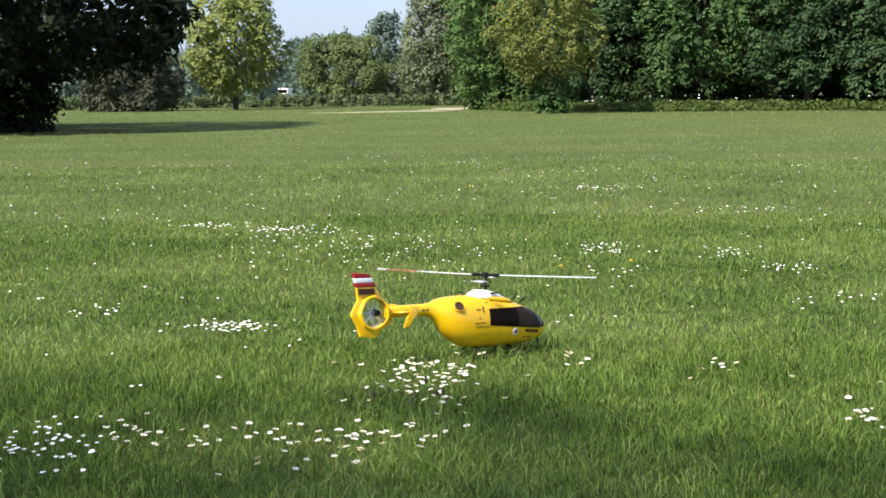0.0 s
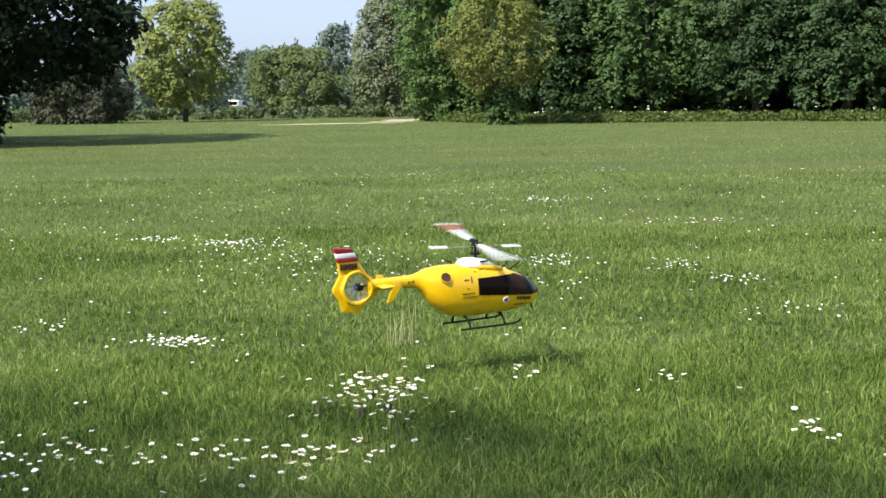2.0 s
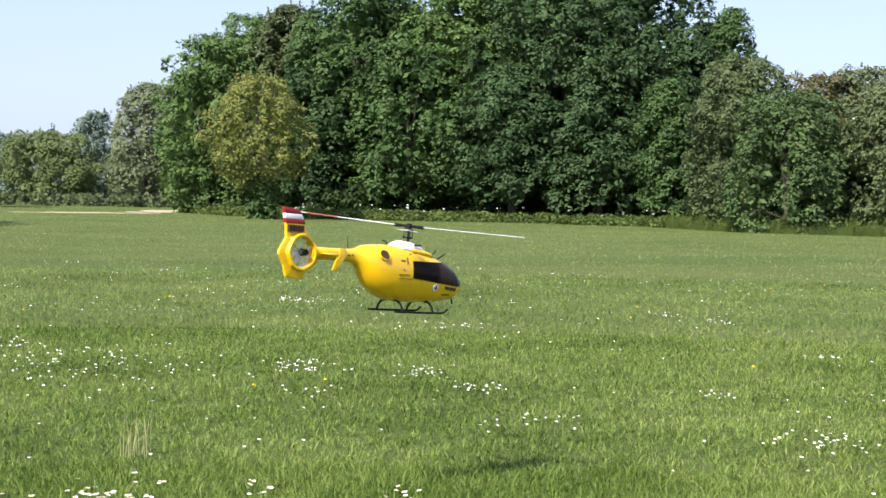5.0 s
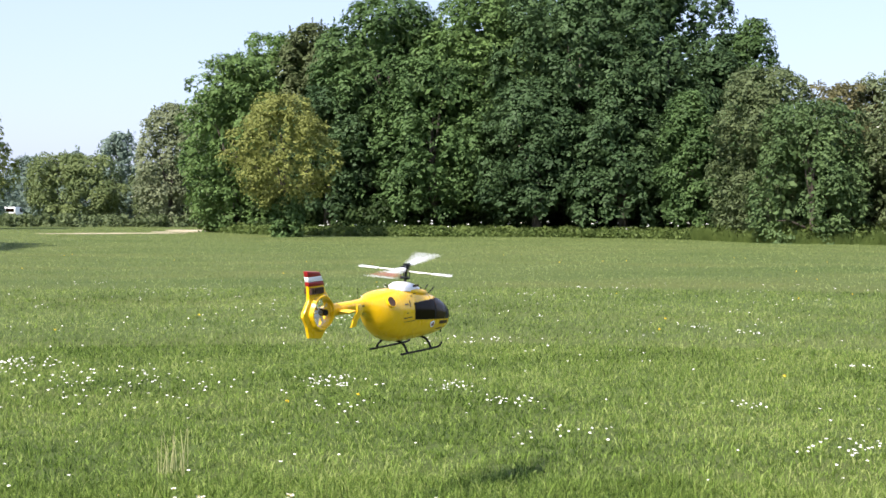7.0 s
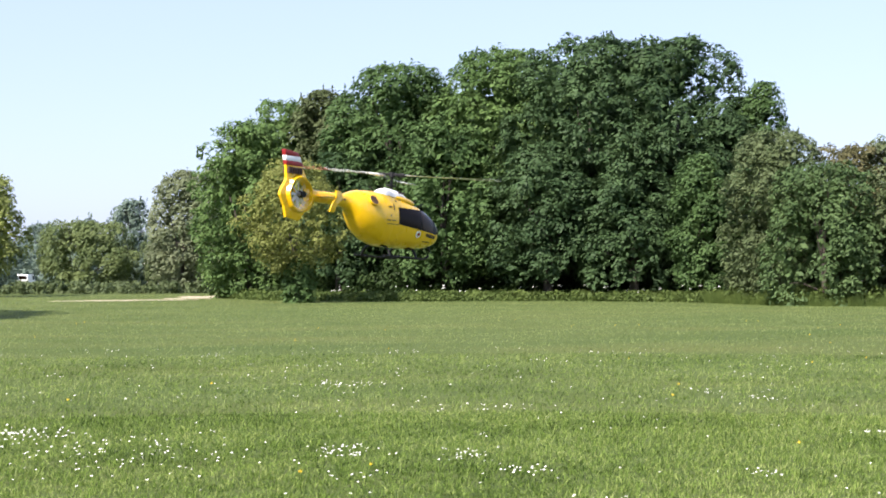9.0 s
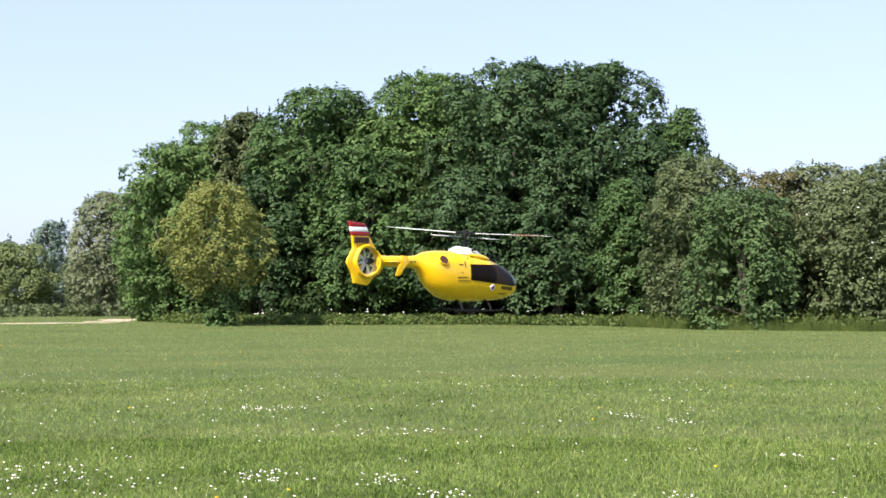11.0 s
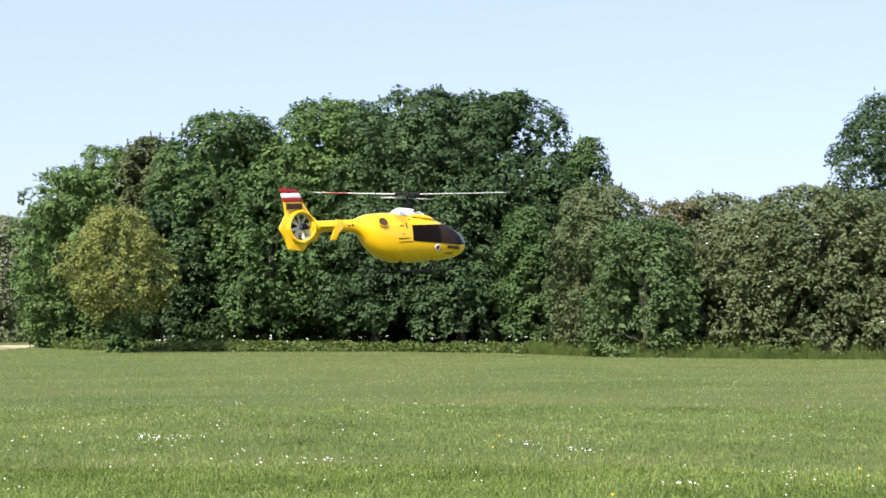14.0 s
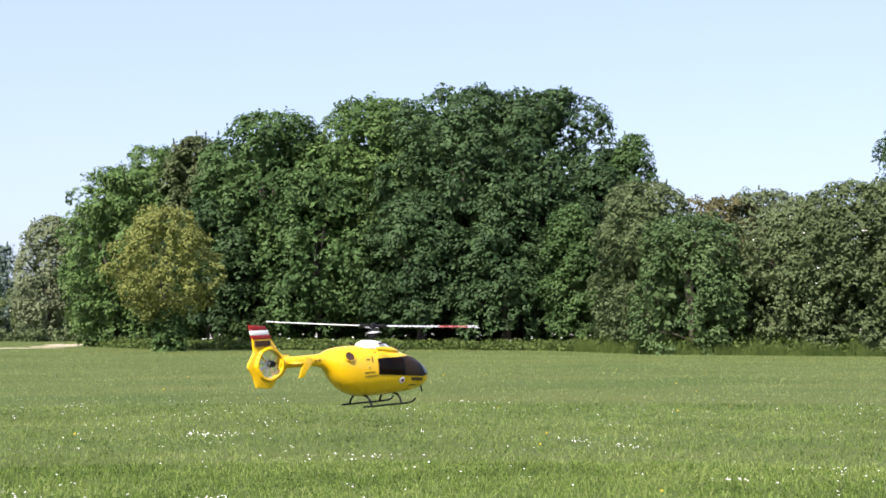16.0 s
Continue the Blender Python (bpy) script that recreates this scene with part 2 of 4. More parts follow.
def lumps(x, y, s):
    """Smooth uneven values from 0 to 1 over the meadow."""
    return 0.5 + 0.25 * (np.sin(x * s * 1.7 + 2.1 * np.sin(y * s * 1.1)) + np.sin(y * s * 2.3 + 1.7 * np.sin(x * s * 0.9 + 1)))


def grass(name, label, rng, n, d0, d1, a0, a1, h0, h1, w, bend, per=1, tuft=0.02, mat=None):
    """Blades in tufts of `per`, each tuft spreading outwards; a long blade bends over."""
    x, y = sector(rng, n // per, d0, d1, a0, a1)
    k = lumps(x, y, 2.2) * 0.25 + lumps(x + 3, y, 5.1) * 0.35 + lumps(x, y, 11.0) * 0.4
    grow = (0.40 + 1.0 * k) * rng.uniform(0.6, 1.35, len(x))
    x, y, grow = np.repeat(x, per), np.repeat(y, per), np.repeat(grow, per)
    n = len(x)
    lq = rng.uniform(0, math.tau, n)
    off = tuft * rng.random(n) ** 0.7
    x, y = x + np.cos(lq) * off, y + np.sin(lq) * off
    h = (h0 + (h1 - h0) * rng.random(n) ** 2.0) * grow
    q = lq + math.pi / 2 + rng.normal(0, 0.7, n)
    lean = rng.uniform(0.1, bend, n) * h
    wide = w * rng.uniform(0.6, 1.3, n)
    dx, dy = np.cos(q) * wide / 2, np.sin(q) * wide / 2
    lx, ly = np.cos(lq) * lean, np.sin(lq) * lean
    z0 = np.full(n, -0.004)
    top = np.stack([x + lx, y + ly, h], -1)
    if mat is None:
        mx, my, mz = x + lx * 0.34, y + ly * 0.34, h * rng.uniform(0.5, 0.72, n)
        top[:, 2] = h * rng.uniform(0.7, 1.05, n)
        ob = sheets(name, np.stack([np.stack([x, y, z0], -1), np.stack([mx + dx, my + dy, mz], -1), top, np.stack([mx - dx, my - dy, mz], -1)], 1), 4, M_GRASS)
    else:
        ob = sheets(name, np.stack([np.stack([x - dx, y - dy, z0], -1), np.stack([x + dx, y + dy, z0], -1), top], 1), 3, mat)
    return tagged(ob, label, "grass", kind="stuff")


def build_grass():
    rng = np.random.default_rng(5)
    label = "dense fine green meadow grass in uneven tufts"
    grass("grass", label, rng, 95000, 5.2, 9.3, -19, 36, 0.035, 0.12, 0.0040, 1.5, 5, 0.024)
    grass("grass", label, rng, 180000, 5.2, 9.3, -19, 36, 0.025, 0.06, 0.0052, 1.6, 6, 0.03, M_GRASS)
    grass("grass", label, rng, 80000, 9.3, 18.5, -20, 37, 0.03, 0.10, 0.0062, 1.4, 5, 0.035)
    grass("grass", label, rng, 195000, 9.3, 18.5, -20, 37, 0.025, 0.06, 0.0078, 1.5, 6, 0.045, M_GRASS)
    grass("grass", label, rng, 90000, 18.5, 32, -20, 38, 0.03, 0.08, 0.0100, 1.3, 4, 0.05, M_GRASS)
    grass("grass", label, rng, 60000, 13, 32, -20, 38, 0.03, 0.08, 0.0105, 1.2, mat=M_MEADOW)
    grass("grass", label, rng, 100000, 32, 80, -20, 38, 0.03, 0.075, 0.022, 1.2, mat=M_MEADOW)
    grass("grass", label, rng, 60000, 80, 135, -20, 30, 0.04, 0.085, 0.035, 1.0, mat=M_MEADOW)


# ---- trees ----
def unit(v):
    return v / np.linalg.norm(v, axis=1)[:, None]


def leaves(rng, centres, radii, per, size, flat=0.75):
    """Loose leaf-sprays on the outer shells of clumps: corners of four-sided, slightly folded sheets."""
    n = len(centres) * per
    c = np.repeat(centres, per, 0)
    r = np.repeat(radii, per)
    d = rng.normal(size=(n, 3))
    d[:, 2] += 0.25
    d = unit(d)
    rr = r * (0.35 + 0.7 * rng.random(n) ** 0.6)
    p = c + d * rr[:, None] * np.array([1, 1, flat])
    nor = d + rng.normal(size=(n, 3)) * 0.42
    nor[:, 2] += 0.35
    return leaf_sheets(rng, p, unit(nor), size * rng.uniform(0.6, 1.35, n))


def leaf_sheets(rng, p, nor, s):
    """Pointed four-cornered leaves at p, facing nor, of half length s."""
    t = unit(np.cross(nor, rng.normal(size=nor.shape)))
    b = np.cross(nor, t)
    s = s[:, None]
    return np.stack([p - t * s, p - b * s * 0.55 + nor * s * 0.12, p + t * s, p + b * s * 0.55 + nor * s * 0.12], 1)


def umbrellas(rng, p, out, radii, per, size, droop=0.6):
    """Layered sprays: each a small drooping dome of leaves, turned outwards and up."""
    n = len(p)
    axis = unit(out * 0.6 + np.array([0, 0, 0.75]) + rng.normal(size=(n, 3)) * 0.22)
    t = unit(np.cross(axis, rng.normal(size=(n, 3))))
    b = np.cross(axis, t)
    p, axis, t, b, r = (np.repeat(v, per, 0) for v in (p, axis, t, b, radii))
    q = rng.uniform(0, math.tau, n * per)
    u = np.sqrt(rng.random(n * per))
    way = t * np.cos(q)[:, None] + b * np.sin(q)[:, None]
    spot = p + way * (r * u)[:, None] - axis * (r * droop * u * u)[:, None] + rng.normal(size=p.shape) * (r * 0.10)[:, None]
    nor = unit(axis + way * (0.85 * u)[:, None] + rng.normal(size=p.shape) * 0.16)
    return leaf_sheets(rng, spot, nor, size * rng.uniform(0.65, 1.3, n * per))


def girth(u, full, foot):
    """Half width of a crown, from 0 to 1, at the share u of its height; a larger foot is broader below."""
    w = np.clip(1 - np.abs((u - 0.44) / np.where(u > 0.44, 0.575, foot)) ** full, 0, 1)
    return w ** (1 / 2.1)


def crown_lobes(rng, h, low, rad, lobe, full, foot, cover=1.5):
    """Boughs as lobes of uneven size, set evenly over a domed crown from `low` to `h`: centres, radii, outward ways."""
    area = math.tau * rad * (h - low) * 0.85 + math.pi * rad * rad
    n = max(10, round(cover * area / (math.pi * lobe * lobe)))
    k = np.arange(n) + 0.5
    u = np.clip(k / n + rng.normal(0, 0.03, n), 0.0, 0.995)
    q = k * 2.39996 + rng.normal(0, 0.35, n)
    r = lobe * rng.uniform(0.6, 1.25, n)
    g = girth(u, full, foot)
    wave = 1 + 0.08 * np.sin(3 * q + 4 * u + rng.uniform(0, 6)) + 0.07 * np.sin(2 * q - 6 * u + rng.uniform(0, 6)) + rng.normal(0, 0.05, n)
    rr = np.maximum(rad * g * wave - r * 0.75, 0)
    z = np.clip(low + (h - low) * u, low + r * 0.3, h - r * rng.uniform(0.75, 1.0, n))
    c = np.stack([np.cos(q) * rr, np.sin(q) * rr, z], -1)
    out = unit(np.stack([np.cos(q) * (0.25 + g), np.sin(q) * (0.25 + g), (u - 0.42) * 1.5], -1))
    return c, r, out


def tree(name, label, category, x, y, h, low, rad, mat, seed, lobe=1.3, spray=0.40, per=12, size=0.105, cover=1.7,
         trunk=0.22, full=2.4, foot=0.62, blossom=0, group=""):
    """Tapered trunk with limbs that reach into a crown of lobes, each covered with layered sprays of leaves."""
    rng = np.random.default_rng(seed)
    root = new(name)
    root.location = (x, y, 0)
    tagged(root, label, category, group)
    c, radii, out = crown_lobes(rng, h, low, rad, lobe, full, foot)
    bm = bmesh.new()
    top = low + (h - low) * 0.7
    sway = rng.uniform(-0.3, 0.3, 4) * min(1, rad / 3)
    tube(bm, [(0, 0, -0.1), (sway[0] * 0.3, sway[1] * 0.3, top * 0.35), (sway[0], sway[1], top * 0.7), (sway[2], sway[3], top)],
         [trunk * 1.25, trunk, trunk * 0.6, trunk * 0.15], 9)
    part("trunk", bm, M_BARK, root)
    for k in rng.choice(len(c), min(8, len(c)), replace=False):
        f = rng.uniform(0.2, 0.6)
        s = Vector((sway[0] * f, sway[1] * f, top * f))
        e = Vector(c[k])
        if e.z < s.z:
            s.z = max(0.3, e.z * 0.6)
        bm = bmesh.new()
        mid = s.lerp(e, 0.5) + Vector((0, 0, 0.1 * (e - s).length))
        tube(bm, [s, mid, e], [trunk * 0.42, trunk * 0.28, trunk * 0.08], 6)
        part("limb", bm, M_BARK, root)
    # sprays on the outer side of every lobe
    m = np.maximum(4, np.round(cover * 2.6 * radii ** 2 / spray ** 2).astype(int))
    cc, rr, oo = np.repeat(c, m, 0), np.repeat(radii, m), np.repeat(out, m, 0)
    d = unit(unit(rng.normal(size=cc.shape)) + oo * 0.65 + np.array([0, 0, 0.2]))
    p = cc + d * (rr * rng.uniform(0.72, 1.06, len(rr)))[:, None]
    p[:, 2] = np.maximum(p[:, 2], 0.12)
    sr = spray * rng.uniform(0.6, 1.3, len(p))
    quads = [umbrellas(rng, p, d, sr, per, size)]
    # dark heart of the crown: larger leaves behind the sprays
    n = round(len(p) * per * 0.07)
    j = rng.integers(0, len(c), n)
    heart = c[j] * np.array([0.70, 0.70, 0.94]) + rng.normal(size=(n, 3)) * (radii[j] * 0.42)[:, None]
    heart[:, 2] = np.clip(heart[:, 2], low * 0.9 + 0.2, h - 1.4 * lobe)
    quads.append(leaf_sheets(rng, heart, unit(rng.normal(size=(n, 3)) + out[j]), size * rng.uniform(1.8, 2.6, n)))
    # single shoots that stand out of the outline
    j = rng.choice(len(p), max(6, len(p) // 14))
    at = np.repeat(p[j], 5, 0)
    rise = np.tile(np.linspace(0.1, 0.75, 5), len(j)) * np.repeat(sr[j] * rng.uniform(0.7, 1.4, len(j)), 5)
    way = unit(np.repeat(d[j], 5, 0) * 0.5 + np.array([0, 0, 1.0]))
    quads.append(leaf_sheets(rng, at + way * rise[:, None], unit(rng.normal(size=at.shape) + way * 0.4), size * rng.uniform(0.6, 1.1, len(at))))
    sheets("crown", np.concatenate(quads), 4, mat, root)
    if blossom:
        j = rng.choice(len(p), max(8, round(len(p) * blossom)), replace=False)
        v = leaves(rng, p[j] + d[j] * 0.06, sr[j] * 0.5, 4, size * 0.5)
        sheets("blossom", v, 4, M_BLOSSOM, root, "sprays of white blossom")
    return root


def polar(az, d):
    return d * math.sin(radians(az)), d * math.cos(radians(az))


def build_trees():
    g = "trees of the wood"
    # azimuth, distance, height, lowest leaves, crown radius, leaves, look
    wood = [(2.35, 112, 13.3, 0.8, 3.9, M_FRESH, "rounded fresh green tree at the open corner of the wood"),
            (3.8, 116, 15.4, 1.5, 4.0, M_FRESH, "fresh light green tree at the wood's edge"),
            (5.3, 114, 16.0, 1.5, 3.3, M_OLIVE, "brownish olive-green tree between brighter crowns"),
            (8.2, 107, 16.9, 2.2, 5.3, M_MAPLE, "tall domed green tree at the wood's edge"),
            (12.1, 106, 17.9, 2.2, 5.3, M_FRESH, "tall bright green tree at the wood's edge"),
            (15.7, 101, 17.9, 2.2, 5.7, M_MAPLE_B, "tall broad dark green tree with a dense domed crown"),
            (18.9, 101, 17.6, 2.2, 5.5, M_MAPLE_B, "tall broad dark green tree with a dense domed crown"),
            (10.0, 103, 12.5, 1.8, 4.2, M_MAPLE, "lower green tree below the tall crowns"),
            (14.0, 99, 10.5, 1.8, 3.8, M_MAPLE_B, "lower dark green tree below the tall crowns"),
            (5.9, 106, 10.5, 1.8, 4.0, M_MAPLE_B, "lower dark green tree below the tall crowns"),
            (17.3, 97, 8.5, 1.4, 3.6, M_MAPLE_B, "lower dark green tree below the tall crowns")]
    for i, (az, d, h, low, rad, mat, look_of) in enumerate(wood):
        x, y = polar(az, d)
        tree("broadleaf_tree", look_of, "tree", x, y, h, low, rad, mat, 20 + i, lobe=1.2, spray=0.48, per=16, size=0.15, cover=0.8, trunk=0.3,
             full=2.5, group=g)
    back = [(3.2, 128, 12.9, 4.4, M_MAPLE_B), (6.7, 124, 16.3, 5.0, M_MAPLE), (10.2, 117, 16.6, 5.0, M_MAPLE_B), (14.0, 114, 18.2, 5.0, M_MAPLE),
            (17.3, 114, 18.6, 5.2, M_MAPLE_B)]
    for i, (az, d, h, rad, mat) in enumerate(back):
        x, y = polar(az, d)
        tree("broadleaf_tree", "tall green tree inside the wood", "tree", x, y, h, 3.0, rad, mat, 35 + i, lobe=1.3, spray=0.62, per=7, size=0.24, cover=0.75,
             trunk=0.3, full=2.4, group=g)
    x, y = polar(21.0, 98)
    tree("broadleaf_tree", "lower dark green tree at the end of the wood", "tree", x, y, 12.2, 0.6, 2.3, M_MAPLE_B, 47, lobe=0.9, spray=0.36, per=12, size=0.115, trunk=0.2, group=g)
    x, y = polar(19.9, 94)
    tree("broadleaf_tree", "low bright green tree at the foot of the wood", "tree", x, y, 9.2, 1.2, 1.9, M_MAPLE, 46, lobe=0.75, spray=0.36, per=12, size=0.12, trunk=0.15, full=2.0, group=g)
    x, y = polar(22.25, 99)
    tree("broadleaf_tree", "slender green tree at the end of the wood", "tree", x, y, 14.4, 1.0, 2.0, M_MAPLE, 48, lobe=0.7, spray=0.42, per=12, size=0.12, cover=1.1,
         trunk=0.16, full=1.5, group=g)
    # solitary trees
    x, y = polar(4.13, 92)
    tree("young_tree", "young rounded tree with yellow-green leaves standing before the wood", "tree", x, y, 8.8, 2.3, 3.3, M_YELLOW, 58,
         lobe=0.8, spray=0.34, per=13, size=0.10, cover=0.7, trunk=0.14, full=1.6, foot=0.44)
    tree("low_bush", "dark green shoots round the foot of the young tree", "bush", x + 0.2, y - 0.3, 2.7, 0.0, 0.95, M_MAPLE, 61,
         lobe=0.4, spray=0.25, per=10, size=0.1, trunk=0.05)
    x, y = polar(-7.93, 128)
    tree("solitary_tree", "light green rounded tree with a short bare trunk", "tree", x, y, 10.4, 1.9, 4.2, M_LIME, 52,
         lobe=0.95, spray=0.44, per=14, size=0.15, cover=0.75, trunk=0.2, full=1.9, foot=0.48)
    x, y = polar(-11.8, 126)
    tree("copper_bush", "dark copper-leaved bush at the edge of the meadow", "bush", x, y, 5.5, 0.1, 3.8, M_COPPER, 53,
         lobe=0.8, spray=0.38, per=10, size=0.13, trunk=0.12)
    # overhanging tree and bush at the left, their shade painted into the leaves
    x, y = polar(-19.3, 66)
    tree("dark_tree", "large tree with overhanging boughs, shade put into its leaf colour", "tree", x, y, 10.5, 2.9, 9.9, M_DARK, 54,
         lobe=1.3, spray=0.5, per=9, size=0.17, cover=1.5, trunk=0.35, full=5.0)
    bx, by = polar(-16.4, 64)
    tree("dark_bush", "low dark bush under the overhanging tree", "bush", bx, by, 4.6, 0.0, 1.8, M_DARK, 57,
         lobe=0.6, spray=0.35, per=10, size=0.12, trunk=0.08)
    # unseen neighbour, added out of view only to shade the overhanging tree
    tree("dark_tree", "large tree with overhanging boughs, shade put into its leaf colour", "tree", x - 13, y - 3, 21, 1.0, 8.5, M_DARK, 64,
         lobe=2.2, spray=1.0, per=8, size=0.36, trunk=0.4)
    x, y = polar(-3.7, 168)
    tree("round_bush", "broad rounded green bush beyond the meadow", "bush", x, y, 7.8, 0.1, 5.4, M_BUSH, 55,
         lobe=1.2, spray=0.5, per=10, size=0.16, cover=1.3, trunk=0.15, full=1.8, foot=0.5)
    x, y = polar(-0.5, 165)
    tree("flowering_bush", "hawthorn bush with pale blossom", "bush", x, y, 6.8, 0.1, 3.4, M_HAW, 56,
         lobe=0.9, spray=0.45, per=10, size=0.15, trunk=0.15, blossom=0.10)


# ---- verge, hedges and flowers ----
EDGE = [(0.6, 116), (3, 101), (8, 94), (14, 95), (19, 90), (23, 80), (30, 78), (39, 78)]     # azimuth and distance of the meadow's edge


def edge_at(az):
    return np.interp(az, [a for a, d in EDGE], [d for a, d in EDGE])


def build_verge():
    rng = np.random.default_rng(77)
    # leafy herbs, taller on the bank before the hawthorns
    n = 42000
    az = rng.uniform(1.2, 38.5, n)
    d = edge_at(az) + rng.uniform(0, 5.5, n) ** 1.0
    tall = np.where(az > 21, 1.1, 0.62) * (0.55 + 0.6 * lumps(az * 3, d, 1.0))
    z = tall * rng.random(n) ** 0.8 * np.clip((d - edge_at(az) + 0.5) / 1.5, 0.25, 1)
    p = np.stack([d * np.sin(np.radians(az)), d * np.cos(np.radians(az)), z], -1)
    c = leaves(rng, p, np.full(n, 0.05), 1, 0.13, 1.0)
    ob = sheets("verge_herbs", c, 4, M_HERB)
    tagged(ob, "strip of tall leafy herbs along the wood's edge", "undergrowth", kind="stuff")
    # upright grass stalks on the bank
    n = 14000
    az = rng.uniform(20, 38.5, n)
    d = edge_at(az) + rng.uniform(-0.5, 3.5, n)
    x, y = d * np.sin(np.radians(az)), d * np.cos(np.radians(az))
    h = rng.uniform(0.2, 0.9, n) * (0.5 + 0.8 * lumps(az * 4, d * 0.3, 1.0))
    lx = rng.normal(0, 0.25, n)
    tri = np.stack([np.stack([x - 0.03, y, 0 * x], -1), np.stack([x + 0.03, y, 0 * x], -1), np.stack([x + lx, y + lx * 0.3, h], -1)], 1)
    ob = sheets("tall_grass", tri, 3, M_HERB)
    tagged(ob, "tall uncut grass on the bank before the hawthorns", "grass", kind="stuff")
    # cow parsley umbels
    n = 90
    az = rng.uniform(4.5, 36, n)
    d = edge_at(az) + rng.uniform(1.5, 5, n)
    c = np.stack([d * np.sin(np.radians(az)), d * np.cos(np.radians(az)), np.where(az > 21, 1.2, 0.7) + rng.uniform(-0.15, 0.3, n)], -1)
    v = leaves(rng, c, rng.uniform(0.06, 0.14, n), 6, 0.05, 0.35)
    ob = sheets("cow_parsley", v, 4, M_BLOSSOM)
    tagged(ob, "white cow parsley heads among the verge herbs", "wildflowers", kind="stuff")
    # the dense inside of the wood: filler leaves with shade in their colour
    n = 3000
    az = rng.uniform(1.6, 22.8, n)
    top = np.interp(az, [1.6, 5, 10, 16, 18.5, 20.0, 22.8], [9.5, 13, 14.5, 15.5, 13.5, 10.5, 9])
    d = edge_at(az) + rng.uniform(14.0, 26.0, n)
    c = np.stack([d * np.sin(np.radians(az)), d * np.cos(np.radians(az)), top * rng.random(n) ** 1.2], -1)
    ob = sheets("wood_interior", leaves(rng, c, rng.uniform(0.8, 1.4, n), 16, 0.46), 4, M_UNDERSHADE)
    tagged(ob, "dense filler foliage inside the wood, coloured dark for shade", "wood", kind="stuff")
    # filler behind the hedge, in the same shade-darkened leaf colour
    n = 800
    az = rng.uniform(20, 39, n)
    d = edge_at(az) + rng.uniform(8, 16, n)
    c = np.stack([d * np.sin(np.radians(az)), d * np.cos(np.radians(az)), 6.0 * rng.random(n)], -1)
    ob = sheets("hedge_interior", leaves(rng, c, rng.uniform(0.6, 1.1, n), 24, 0.32), 4, M_UNDERSHADE)
    tagged(ob, "dense filler foliage inside the hawthorn hedge, coloured dark for shade", "hedge", kind="stuff")
    # shrubs that fill the foot of the wood, canopy shade painted into them
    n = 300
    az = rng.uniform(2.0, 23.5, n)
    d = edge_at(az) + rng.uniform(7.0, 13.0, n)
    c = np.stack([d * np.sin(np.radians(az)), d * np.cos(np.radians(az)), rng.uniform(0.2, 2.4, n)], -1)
    ob = sheets("undergrowth", leaves(rng, c, rng.uniform(0.5, 1.0, n), 75, 0.17), 4, M_UNDERSHADE)
    tagged(ob, "shrubby undergrowth at the foot of the wood, coloured dark for shade", "undergrowth", kind="stuff")


